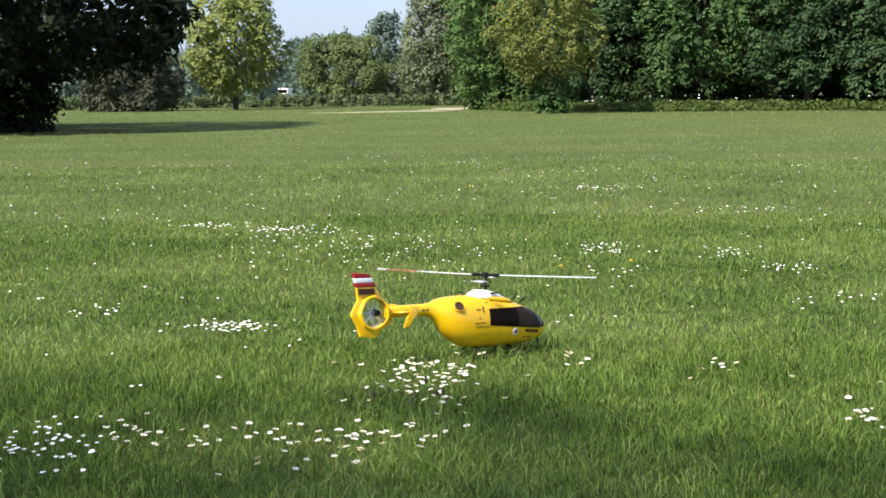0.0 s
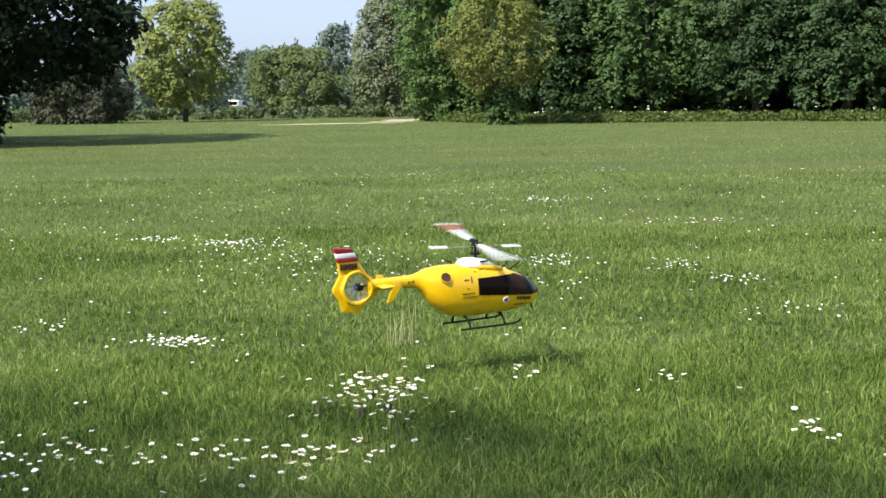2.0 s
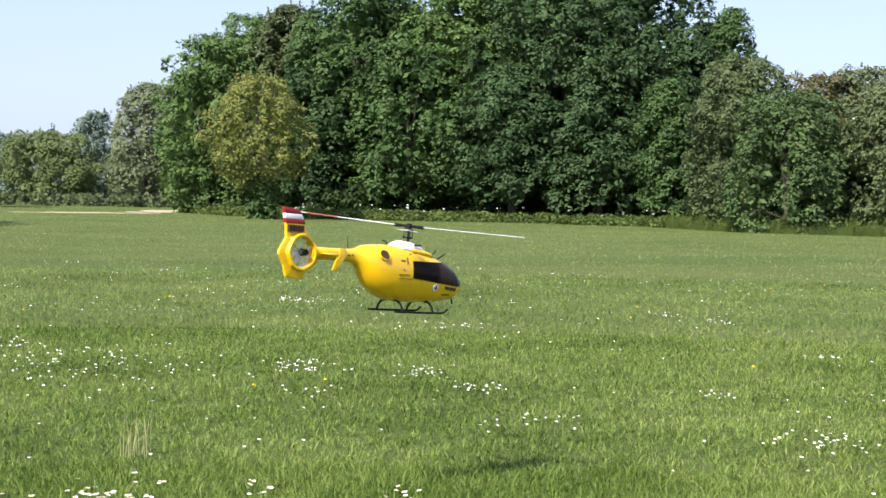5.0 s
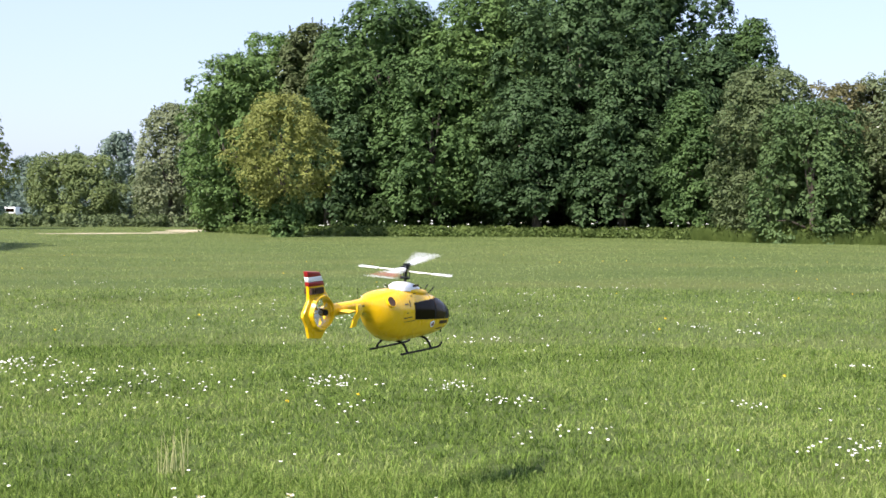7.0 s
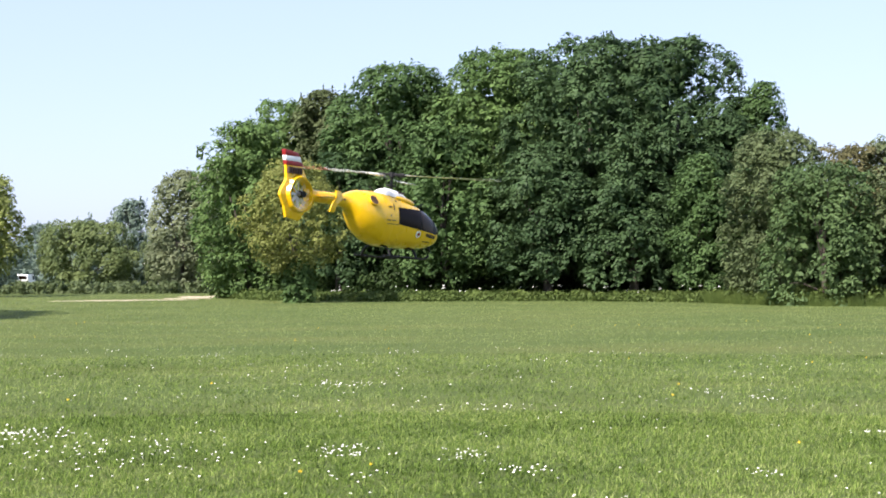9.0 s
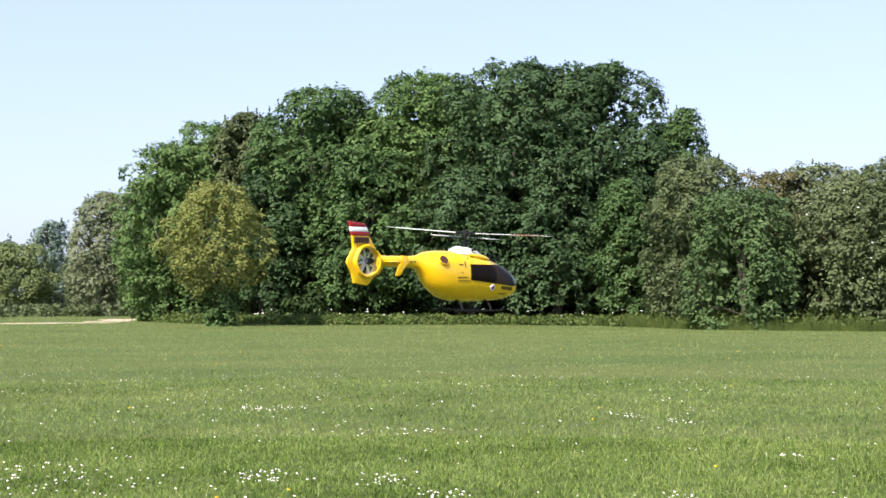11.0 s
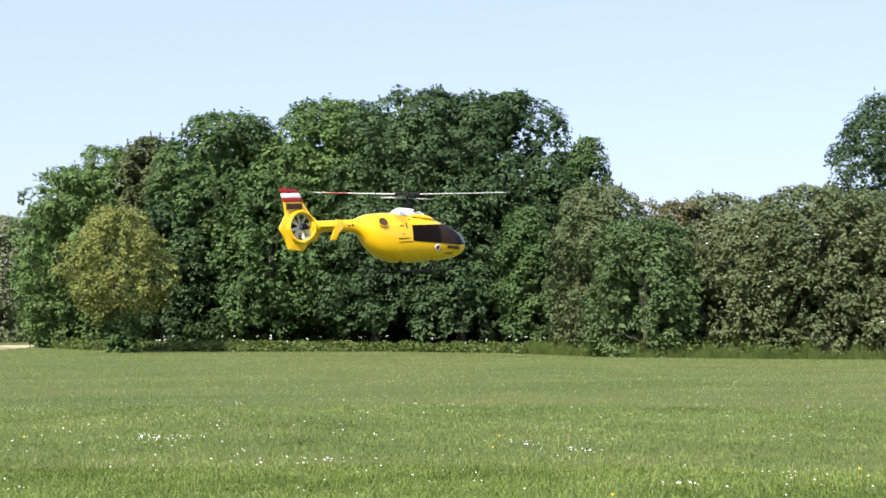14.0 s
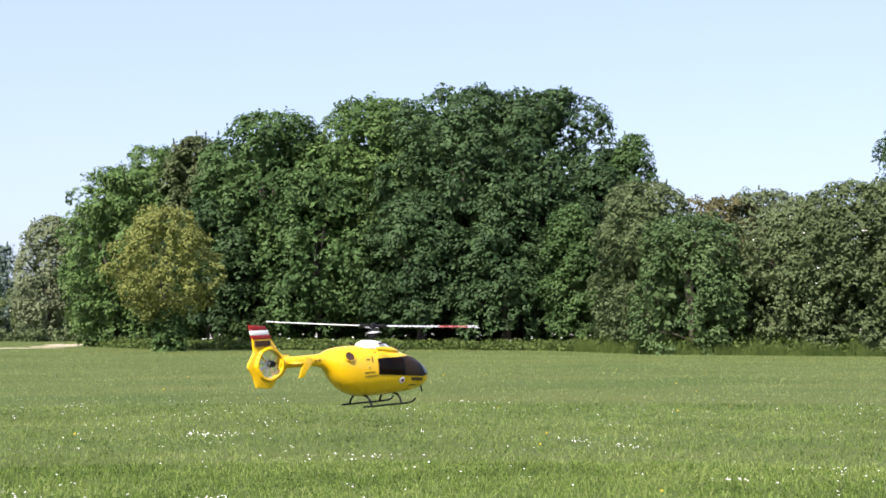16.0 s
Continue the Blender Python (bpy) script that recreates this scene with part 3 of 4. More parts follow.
def build_hedge():
    g = "bushes beside the wood"
    rows = [(22.8, 86, 9.9, 3.1, M_HAW, 0), (24.5, 81.5, 7.6, 3.2, M_ELDER, 0), (25.6, 87, 8.9, 3.3, M_RUST, 0), (27.6, 87, 9.4, 3.4, M_WILLOW, 0),
            (28.4, 82, 8.0, 3.2, M_HAW, 1), (30.5, 81, 9.1, 3.6, M_HAW, 1), (32.6, 81, 8.9, 3.6, M_HAW, 1), (34.6, 81, 8.9, 3.6, M_HAW, 1),
            (36.6, 81, 8.8, 3.5, M_HAW, 1), (38.6, 81, 8.4, 3.4, M_HAW, 0)]
    for i, (az, d, h, rad, mat, bl) in enumerate(rows):
        x, y = polar(az, d)
        lab = "tall bushy hawthorn with grey-green leaves and blossom" if bl else "tall dense bush with mixed green leaves"
        tree("hawthorn" if bl else "tall_bush", lab, "bush", x, y, h, 0.1, rad, mat, 90 + i, lobe=0.95, spray=0.31, per=8, size=0.112,
             cover=1.0, trunk=0.14, full=2.4, blossom=0.025 * bl, group=g)
    x, y = polar(34.6, 96)
    tree("broadleaf_tree", "tall dark green tree rising behind the hawthorns", "tree", x, y, 16.2, 2.0, 5.4, M_MAPLE_B, 120, lobe=1.3, spray=0.45,
         per=11, size=0.125, trunk=0.3, full=2.6)
    # distant belt; its paleness is haze painted into the leaf colours
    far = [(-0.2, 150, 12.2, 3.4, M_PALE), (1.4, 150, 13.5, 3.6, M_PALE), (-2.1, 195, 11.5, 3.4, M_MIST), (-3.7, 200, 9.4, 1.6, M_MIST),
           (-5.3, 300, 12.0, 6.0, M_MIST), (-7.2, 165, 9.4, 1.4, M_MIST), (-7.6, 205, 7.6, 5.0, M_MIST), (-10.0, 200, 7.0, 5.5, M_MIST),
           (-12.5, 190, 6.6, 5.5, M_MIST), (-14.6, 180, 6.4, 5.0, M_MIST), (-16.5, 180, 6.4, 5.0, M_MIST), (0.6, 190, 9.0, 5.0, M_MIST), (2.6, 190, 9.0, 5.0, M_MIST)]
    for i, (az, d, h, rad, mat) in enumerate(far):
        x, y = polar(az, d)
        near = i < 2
        tree("distant_tree", "far green tree behind the meadow, haze put into its leaf colour", "tree", x, y, h, 0.2, rad, mat, 140 + i, lobe=1.1, spray=0.5 if near else 0.7,
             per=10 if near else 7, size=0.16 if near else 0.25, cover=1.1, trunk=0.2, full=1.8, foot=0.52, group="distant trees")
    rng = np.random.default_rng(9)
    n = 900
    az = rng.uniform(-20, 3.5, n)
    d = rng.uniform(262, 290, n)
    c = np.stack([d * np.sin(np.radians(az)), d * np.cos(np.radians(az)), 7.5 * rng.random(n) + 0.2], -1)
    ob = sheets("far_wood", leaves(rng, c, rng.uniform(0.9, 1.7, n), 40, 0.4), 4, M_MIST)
    tagged(ob, "belt of far trees, haze put into its leaf colour", "wood", kind="stuff")
    n = 330
    az = rng.uniform(-18, 1.0, n)
    d = rng.uniform(142, 150, n)
    c = np.stack([d * np.sin(np.radians(az)), d * np.cos(np.radians(az)), rng.uniform(0.0, 0.95, n)], -1)
    ob = sheets("far_hedge", leaves(rng, c, rng.uniform(0.35, 0.6, n), 40, 0.2), 4, M_HAW)
    tagged(ob, "low green hedge at the far end of the meadow", "hedge", kind="stuff")


def build_shade_tree():
    """The tree beside the camera whose shade lies over the nearest grass."""
    tree("overhanging_tree", "leafy tree beside the meadow that shades the near grass", "tree", -9.9, -3.35, 13.0, 9.2, 3.5, M_MAPLE, 203,
         lobe=0.7, spray=0.42, per=7, size=0.115, cover=0.75, trunk=0.2, full=3.0)


def build_van():
    root = new("van")
    x, y = polar(-5.98, 245)
    root.matrix_basis = pose(x, y, 0, 0, 0, 80)
    tagged(root, "white van parked beyond the low far hedge", "van")
    bm = bmesh.new()
    plate(bm, [(-2.2, 0.35), (2.2, 0.35), (2.25, 0.95), (1.75, 1.15), (1.2, 1.95), (-2.1, 2.0), (-2.25, 1.8)], -0.9, 0.9, 0.08)
    body = part("body", bm, M_WHITE, root)
    for s in (1, -1):
        bm = bmesh.new()
        plate(bm, [(0.35, 1.15), (1.6, 1.15), (1.15, 1.8), (0.35, 1.8)], s * 0.905 - 0.01, s * 0.905 + 0.01)
        part("window", bm, M_GLASS, body, "dark side window")
    bm = bmesh.new()
    block(bm, -2.27, -2.24, -0.7, 0.7, 1.2, 1.75, 0.01)
    part("rear_window", bm, M_GLASS, body, "dark rear window")
    for wx in (-1.4, 1.4):
        for s in (1, -1):
            bm = bmesh.new()
            bmesh.ops.create_cone(bm, cap_ends=True, segments=20, radius1=0.34, radius2=0.34, depth=0.2, matrix=pose(wx, s * 0.82, 0.34, 90, 0, 0))
            part("wheel", bm, M_BLACK, root)


DAISY_PATCH = [  # x, y, half width, half depth, count
    (-2.67, 16.81, 0.40, 0.30, 40), (-1.81, 16.23, 0.36, 0.32, 60), (-1.43, 9.49, 0.26, 0.25, 70), (-0.10, 7.60, 0.28, 0.55, 90), (-1.67, 6.30, 0.46, 0.42, 85),
    (-0.48, 6.30, 0.42, 0.38, 62), (-0.81, 14.1, 0.8, 2.0, 40), (0.00, 13.9, 0.8, 1.9, 36), (1.51, 13.85, 0.25, 0.3, 26), (2.96, 12.22, 0.22, 0.4, 24),
    (2.58, 13.27, 0.3, 0.4, 14), (2.34, 22.73, 0.6, 0.6, 22), (-2.44, 10.31, 0.2, 0.3, 16), (1.97, 6.59, 0.14, 0.2, 14), (0.74, 8.02, 0.08, 0.14, 5),
    (-0.9, 14.3, 1.0, 2.2, 46)]
DAISY_PATCH_B = [
    (4.70, 9.40, 0.26, 0.35, 34),
    (2.59, 13.54, 0.22, 0.3, 14),
    (1.56, 14.27, 0.22, 0.3, 18),
    (-0.08, 8.20, 0.2, 0.25, 9),
    (0.74, 8.35, 0.05, 0.12, 6),
    (1.51, 7.94, 0.1, 0.15, 7),
    (3.03, 10.38, 0.5, 0.4, 16),
    (4.85, 11.79, 0.16, 0.25, 12),
    (7.23, 14.59, 0.2, 0.3, 12),
    (1.40, 12.10, 0.3, 0.3, 12),
    (-1.58, 15.68, 0.5, 1.5, 34),
    (7.30, 19.84, 0.25, 0.4, 14),
    (7.73, 18.72, 0.3, 0.4, 14),
    (2.41, 22.19, 0.7, 0.6, 26),
    (3.88, 18.19, 0.7, 0.5, 18),
    (8.59, 15.12, 0.3, 0.3, 10)]


def daisy_mesh():
    bm = bmesh.new()
    n = 11
    for k in range(n):
        a = k * math.tau / n
        w = math.tau / n * 0.42
        r0, r1 = 0.0035, 0.0125
        pts = [(r0, a - w), (r1 * 0.8, a - w), (r1, a), (r1 * 0.8, a + w), (r0, a + w)]
        bm.faces.new([bm.verts.new((r * math.cos(q), r * math.sin(q), 0.0015 + 0.25 * (r - r0))) for r, q in pts])
    return bm


def build_stalks():
    rng = np.random.default_rng(12)
    root = new("plantain")
    root.location = (-0.20, 6.71, 0)
    tagged(root, "few dark ribwort plantain stalks in the shaded grass", "plant")
    for k in range(7):
        x, y = rng.normal(0.04, 0.12), rng.normal(0, 0.12)
        h = rng.uniform(0.12, 0.26)
        lx = rng.normal(0, 0.03)
        bm = bmesh.new()
        tube(bm, [(x, y, -0.01), (x + lx * 0.4, y, h * 0.5), (x + lx, y, h)], 0.0022, 5)
        stalk = part("stalk", bm, M_STEM, root)
        bm = bmesh.new()
        tube(bm, [(x + lx, y, h - 0.004), (x + lx, y, h + 0.010), (x + lx, y, h + 0.030)], [0.005, 0.009, 0.004], 7)
        part("seed_head", bm, M_BARK, stalk, "dark brown seed head")
    root = new("grass_tuft")
    x0, y0 = TUFT
    root.location = (x0, y0, 0)
    tagged(root, "tuft of pale dry grass stalks standing above the meadow", "grass")
    for k in range(16):
        x, y = rng.normal(0, 0.07), rng.normal(0, 0.06)
        h = rng.uniform(0.13, 0.30)
        lx, ly = rng.normal(0, 0.035, 2)
        bm = bmesh.new()
        tube(bm, [(x, y, -0.01), (x + lx * 0.4, y + ly * 0.4, h * 0.55), (x + lx, y + ly, h)], [0.0026, 0.0022, 0.0012], 5)
        part("stalk", bm, M_STRAW, root)


TUFT = (0.08, 9.55)


def build_daisies():
    rng = np.random.default_rng(31)
    spots = []
    for cx, cy, rx, ry, n in DAISY_PATCH + DAISY_PATCH_B:
        m = rng.normal(size=(n, 2)) * 0.55
        spots.append(np.stack([cx + m[:, 0] * rx, cy + m[:, 1] * ry], -1))
    x, y = sector(rng, 1000, 6.0, 34, -19, 36)
    keep = (lumps(x, y, 0.8) > 0.42)
    spots.append(np.stack([x, y], -1)[keep])
    spots = np.concatenate(spots)
    order = np.argsort(np.hypot(spots[:, 0] - 0.2, spots[:, 1] - 6.9))
    spots = spots[order]
    near, rest = spots[:220], spots[220:]
    # nearest flowers one by one
    root = new("daisy")
    tagged(root, "small white daisy with a yellow centre in the grass", "flower", "daisies in the meadow")
    part("petals", daisy_mesh(), M_PETAL, root, smooth=False)
    bm = bmesh.new()
    bmesh.ops.create_uvsphere(bm, u_segments=8, v_segments=5, radius=0.0036, matrix=Matrix.Translation((0, 0, 0.0012)))
    part("disc", bm, M_DISC, root, "yellow centre")
    bm = bmesh.new()
    tube(bm, [(0.003, 0.002, -0.092), (0.001, 0, -0.03), (0, 0, 0.001)], 0.0009, 5)
    part("stem", bm, M_STEM, root)
    for i, (x, y) in enumerate(near):
        m = pose(x, y, rng.uniform(0.065, 0.088), rng.uniform(-8, 16), rng.uniform(-18, 18), rng.uniform(-40, 40))
        s = rng.uniform(1.05, 1.5)
        if i == 0:
            root.matrix_basis = m
            continue
        copy_thing(root, m).scale = (s, s, s)
    # the others as one scatter
    n = len(rest)
    k = 9
    far = np.hypot(rest[:, 0], rest[:, 1])
    rad = rng.uniform(0.0085, 0.0125, n) * np.clip(far / 16, 1, 1.15)
    tilt = rng.uniform(0.0, 0.4, n)
    q = np.arange(k) * math.tau / k
    ring = np.stack([np.cos(q)[None] * rad[:, None], np.sin(q)[None] * rad[:, None] * np.cos(tilt)[:, None], np.sin(q)[None] * rad[:, None] * np.sin(tilt)[:, None]], -1)
    ring += np.stack([rest[:, 0], rest[:, 1], rng.uniform(0.06, 0.085, n)], -1)[:, None]
    ob = sheets("daisies", ring, k, M_PETAL)
    tagged(ob, "scattered white daisies in the meadow", "wildflowers", kind="stuff")
    x, y = sector(rng, 46, 10, 55, -18, 36)
    cen = np.stack([x, y, np.full(46, 0.08)], -1)
    ob = sheets("dandelions", leaves(rng, cen, np.full(46, 0.012), 10, 0.014), 4, M_DANDELION)
    tagged(ob, "scattered yellow dandelions in the meadow", "wildflowers", kind="stuff")


# ---- the model rotorcraft ----
# Body axes: x to the nose, y to its left, z up; the origin is the rotor head.
STATIONS = [  # x, top, bottom, half width
    (0.405, -0.322, -0.342, 0.012), (0.398, -0.302, -0.358, 0.034), (0.375, -0.274, -0.381, 0.060), (0.33, -0.238, -0.401, 0.084),
    (0.26, -0.198, -0.415, 0.100), (0.16, -0.162, -0.424, 0.110), (0.05, -0.138, -0.427, 0.113), (-0.05, -0.122, -0.427, 0.114),
    (-0.14, -0.114, -0.422, 0.112), (-0.22, -0.114, -0.398, 0.106), (-0.28, -0.117, -0.358, 0.094), (-0.325, -0.123, -0.310, 0.076),
    (-0.36, -0.133, -0.262, 0.054), (-0.395, -0.146, -0.234, 0.037), (-0.45, -0.151, -0.222, 0.031), (-0.60, -0.152, -0.220, 0.028),
    (-0.70, -0.152, -0.220, 0.025)]


def hull(x):
    """Top, bottom, half width and squareness of the body at x."""
    s = STATIONS
    x = min(max(x, s[-1][0]), s[0][0])
    for i in range(len(s) - 1):
        if s[i + 1][0] <= x <= s[i][0]:
            break
    f = (x - s[i][0]) / (s[i + 1][0] - s[i][0])
    a, b, c, d = s[max(i - 1, 0)], s[i], s[i + 1], s[min(i + 2, len(s) - 1)]
    out = []
    for k in (1, 2, 3):
        m0 = (c[k] - a[k]) / (c[0] - a[0]) * (c[0] - b[0])
        m1 = (d[k] - b[k]) / (d[0] - b[0]) * (c[0] - b[0])
        out.append((2 * f**3 - 3 * f**2 + 1) * b[k] + (f**3 - 2 * f**2 + f) * m0 + (3 * f**2 - 2 * f**3) * c[k] + (f**3 - f**2) * m1)
    return out


def skin(x, ang, out=0.0):
    """A point of the hull at x; ang 0 is its right side, 90 degrees its top."""
    top, bot, w = hull(x)
    zc, h = (top + bot) / 2, (top - bot) / 2
    n = 2.35
    c, s = math.cos(ang), math.sin(ang)
    y = -math.copysign(abs(c) ** (2 / n), c) * (w + out)
    return Vector((x, y, zc + math.copysign(abs(s) ** (2 / n), s) * (h + out)))


def angle_at(x, z):
    top, bot, w = hull(x)
    k = max(-0.999, min(0.999, (z - (top + bot) / 2) / ((top - bot) / 2)))
    return math.asin(math.copysign(abs(k) ** (2.35 / 2), k))


def flip(p, side):
    return Vector((p.x, p.y * side, p.z))


def panel(x0, x1, low, high, side, out, nx=14, nz=6):
    """A curved pane on the hull between two lines low(x) and high(x), with its own thickness."""
    bm = bmesh.new()
    layers = []
    for o in (out, out - 0.006):
        rows = []
        for i in range(nx + 1):
            x = x0 + (x1 - x0) * i / nx
            a0, a1 = angle_at(x, low(x)), angle_at(x, high(x))
            rows.append([bm.verts.new(flip(skin(x, a0 + (a1 - a0) * j / nz, o), side)) for j in range(nz + 1)])
        layers.append(rows)
    for rows in layers:
        for i in range(nx):
            for j in range(nz):
                bm.faces.new((rows[i][j], rows[i + 1][j], rows[i + 1][j + 1], rows[i][j + 1]))
    t, b = layers
    rim = [(i, 0) for i in range(nx)] + [(nx, j) for j in range(nz)] + [(i, nz) for i in range(nx, 0, -1)] + [(0, j) for j in range(nz, 0, -1)]
    for (i, j), (k, l) in zip(rim, rim[1:] + rim[:1]):
        bm.faces.new((t[i][j], t[k][l], b[k][l], b[i][j]))
    return bm


def sill(x):
    return -0.289 - 0.038 * (x + 0.034) / 0.394


def on_side(x0, x1, z0, z1, out, side):
    """A small flat mark lying on the hull's side."""
    return panel(x0, x1, lambda x: z0, lambda x: z1, side, out, 3, 2)


def build_body(root):
    bm = bmesh.new()
    xs = []
    for a, b in zip(STATIONS, STATIONS[1:]):
        xs += [a[0] + (b[0] - a[0]) * k / 3 for k in range(3)]
    xs.append(STATIONS[-1][0])
    seg = 40
    rings = [[bm.verts.new(skin(x, k * math.tau / seg)) for k in range(seg)] for x in xs]
    for r0, r1 in zip(rings, rings[1:]):
        for k in range(seg):
            bm.faces.new((r0[k], r0[(k + 1) % seg], r1[(k + 1) % seg], r1[k]))
    bm.faces.new(rings[0])
    bm.faces.new(rings[-1][::-1])
    body = part("fuselage", bm, M_PAINT, root, "glossy yellow fuselage with tail boom")
    for side in (1, -1):
        roof = lambda x: min(-0.199, hull(x)[0] - 0.016)
        part("side_window_frame", panel(-0.046, 0.335, lambda x: sill(x) - 0.004, lambda x: min(roof(x) + 0.004, hull(x)[0] - 0.010), side, 0.0015, 20),
             M_BLACK, body, "black window frame")
        part("cabin_window", panel(-0.036, 0.155, sill, roof, side, 0.003), M_GLASS, body, "dark smoked window")
        part("door_window", panel(0.170, 0.285, sill, lambda x: min(roof(x), hull(x)[0] - 0.012), side, 0.003), M_GLASS_B, body, "brown tinted window")
        # emblem: white disc and dark red cross
        a = angle_at(0.137, -0.338)
        p = flip(skin(0.137, a, 0.001), side)
        nrm = (flip(skin(0.137, a, 0.011), side) - p).normalized()
        m = Matrix.Translation(p) @ nrm.to_track_quat("Z", "Y").to_matrix().to_4x4()
        bm = bmesh.new()
        bmesh.ops.create_cone(bm, cap_ends=True, segments=24, radius1=0.021, radius2=0.020, depth=0.004, matrix=m)
        emblem = part("emblem", bm, M_WHITE, body, "round white emblem with a dark cross")
        bm = bmesh.new()
        block(bm, -0.012, 0.012, -0.004, 0.004, 0.0, 0.004)
        block(bm, -0.004, 0.004, -0.012, 0.012, 0.0, 0.0045)
        bmesh.ops.transform(bm, matrix=m, verts=bm.verts)
        part("cross", bm, M_RED, emblem, "dark red cross", smooth=False)
        # lettering on the nose as plain bars, and stencils
        for k in range(5):
            x = 0.215 + 0.021 * k
            part("lettering_bar", on_side(x, x + 0.016, sill(x) - 0.033, sill(x) - 0.014, 0.0025, side), M_PRINT, body)
        for x0, x1, z0, z1 in ((-0.135, -0.105, -0.200, -0.194), (-0.15, -0.12, -0.278, -0.272), (-0.115, -0.075, -0.276, -0.271),
                               (-0.09, -0.083, -0.215, -0.180), (-0.12, -0.11, -0.25, -0.244), (-0.46, -0.445, -0.19, -0.182),
                               (-0.435, -0.42, -0.188, -0.180), (0.20, 0.27, -0.378, -0.373), (-0.06, -0.045, -0.160, -0.156), (-0.02, 0.06, -0.152, -0.149)):
            part("stencil_bar", on_side(x0, x1, z0, z1, 0.002, side), M_PRINT, body)
        # door seam along the sill
        part("door_seam", on_side(-0.15, -0.05, -0.297, -0.294, 0.002, side), M_PRINT, body)
        # exhaust
        a = angle_at(-0.244, -0.172)
        p = flip(skin(-0.244, a, 0.0), side)
        nrm = (flip(skin(-0.244, a, 0.01), side) - p).normalized()
        m = Matrix.Translation(p) @ nrm.to_track_quat("Z", "Y").to_matrix().to_4x4()
        bm = bmesh.new()
        ring = [[bm.verts.new(m @ Vector((r * 1.12 * math.cos(k * math.tau / 28), r * math.sin(k * math.tau / 28), z))) for k in range(28)]
                for r, z in ((0.034, -0.012), (0.0335, 0.004), (0.030, 0.005), (0.029, 0.002))]
        for r0, r1 in zip(ring, ring[1:]):
            for k in range(28):
                bm.faces.new((r0[k], r0[(k + 1) % 28], r1[(k + 1) % 28], r1[k]))
        ex = part("exhaust_ring", bm, M_PAINT, body, "round yellow exhaust ring")
        # flat disc, its dark colour standing for the unlit inside of the hole
        bm = bmesh.new()
        bmesh.ops.create_cone(bm, cap_ends=True, segments=24, radius1=0.0295, radius2=0.0285, depth=0.008, matrix=m)
        part("exhaust_opening", bm, M_HOLE, ex, "dark brown disc in place of the exhaust hole")
        # engine intake bulge beside the cowl
        bm = bmesh.new()
        bmesh.ops.create_uvsphere(bm, u_segments=20, v_segments=12, radius=1)
        for v in bm.verts:
            v.co = Vector((0.055 + v.co.x * 0.10, -side * (0.050 + 0.024 * v.co.y), -0.148 + v.co.z * 0.020 - v.co.x * 0.014))
        part("engine_bulge", bm, M_PAINT, body)
    # windscreen over the nose
    bm = bmesh.new()
    nx, nz = 14, 24
    rows = []
    for i in range(nx + 1):
        f = i / nx
        x = 0.285 + (0.400 - 0.285) * f
        a0 = angle_at(x, max(sill(x) + 0.002, hull(x)[1] + 0.004))
        if x < 0.335:
            edge = angle_at(x, hull(x)[0] - 0.008 - 0.06 * ((x - 0.285) / 0.05) ** 2)
            a0 = max(a0, edge)
        rows.append([bm.verts.new(skin(x, a0 + (math.pi - 2 * a0) * j / nz, 0.0035)) for j in range(nz + 1)])
    for r0, r1 in zip(rows, rows[1:]):
        for j in range(nz):
            bm.faces.new((r0[j], r1[j], r1[j + 1], r0[j + 1]))
    ws = part("windscreen", bm, M_DOME, body, "dark grey curved windscreen")
    mod = ws.modifiers.new("thick", "SOLIDIFY")
    mod.thickness, mod.offset = 0.006, -1
    bm = bmesh.new()
    tube(bm, [skin(0.286 + 0.112 * k / 12, math.pi / 2, 0.004) for k in range(13)], 0.0035, 6)
    part("windscreen_post", bm, M_BLACK, body, "black centre post")
    # white cowl under the mast
    bm = bmesh.new()
    prof = [(-0.118, 0.0), (-0.10, 0.022), (-0.07, 0.036), (0.0, 0.040), (0.06, 0.036), (0.10, 0.020), (0.125, 0.0)]
    rings = []
    for x, h in prof:
        base = hull(x)[0] - 0.012
        w = 0.040 + 0.6 * h
        rings.append([bm.verts.new((x, -w * math.cos(k * math.pi / 12), base + (h + 0.012) * math.sin(k * math.pi / 12) ** 0.6)) for k in range(13)])
    for r0, r1 in zip(rings, rings[1:]):
        for k in range(12):
            bm.faces.new((r0[k], r0[k + 1], r1[k + 1], r1[k]))
    bm.faces.new(rings[0])
    bm.faces.new(rings[-1][::-1])
    cowl = part("mast_cowl", bm, M_WHITE, body, "white cowl below the mast")
    for side in (1, -1):
        bm = bmesh.new()
        block(bm, -0.005, 0.045, -side * 0.0625 - 0.003, -side * 0.0625 + 0.003, -0.112, -0.101)
        part("cowl_print", bm, M_PRINT, cowl, smooth=False)
    # aerials
    for pts, r in (([(0.36, 0.0, -0.385), (0.372, 0, -0.405), (0.38, 0.0, -0.43)], 0.005), ([(0.17, 0.0, -0.168), (0.20, 0, -0.150), (0.225, 0, -0.125)], 0.0035),
                   ([(0.15, 0.0, -0.162), (0.155, 0, -0.135)], 0.0028), ([(0.225, 0.0, -0.186), (0.25, 0, -0.168), (0.292, 0, -0.146)], 0.0036), ([(-0.16, 0.0, -0.118), (-0.165, 0, -0.098), (-0.19, 0, -0.092)], 0.004),
                   ([(-0.44, 0.0, -0.148), (-0.445, 0, -0.085)], 0.0016)):
        bm = bmesh.new()
        tube(bm, pts, r, 7)
        part("aerial", bm, M_BLACK, body, "thin black aerial")
    return body


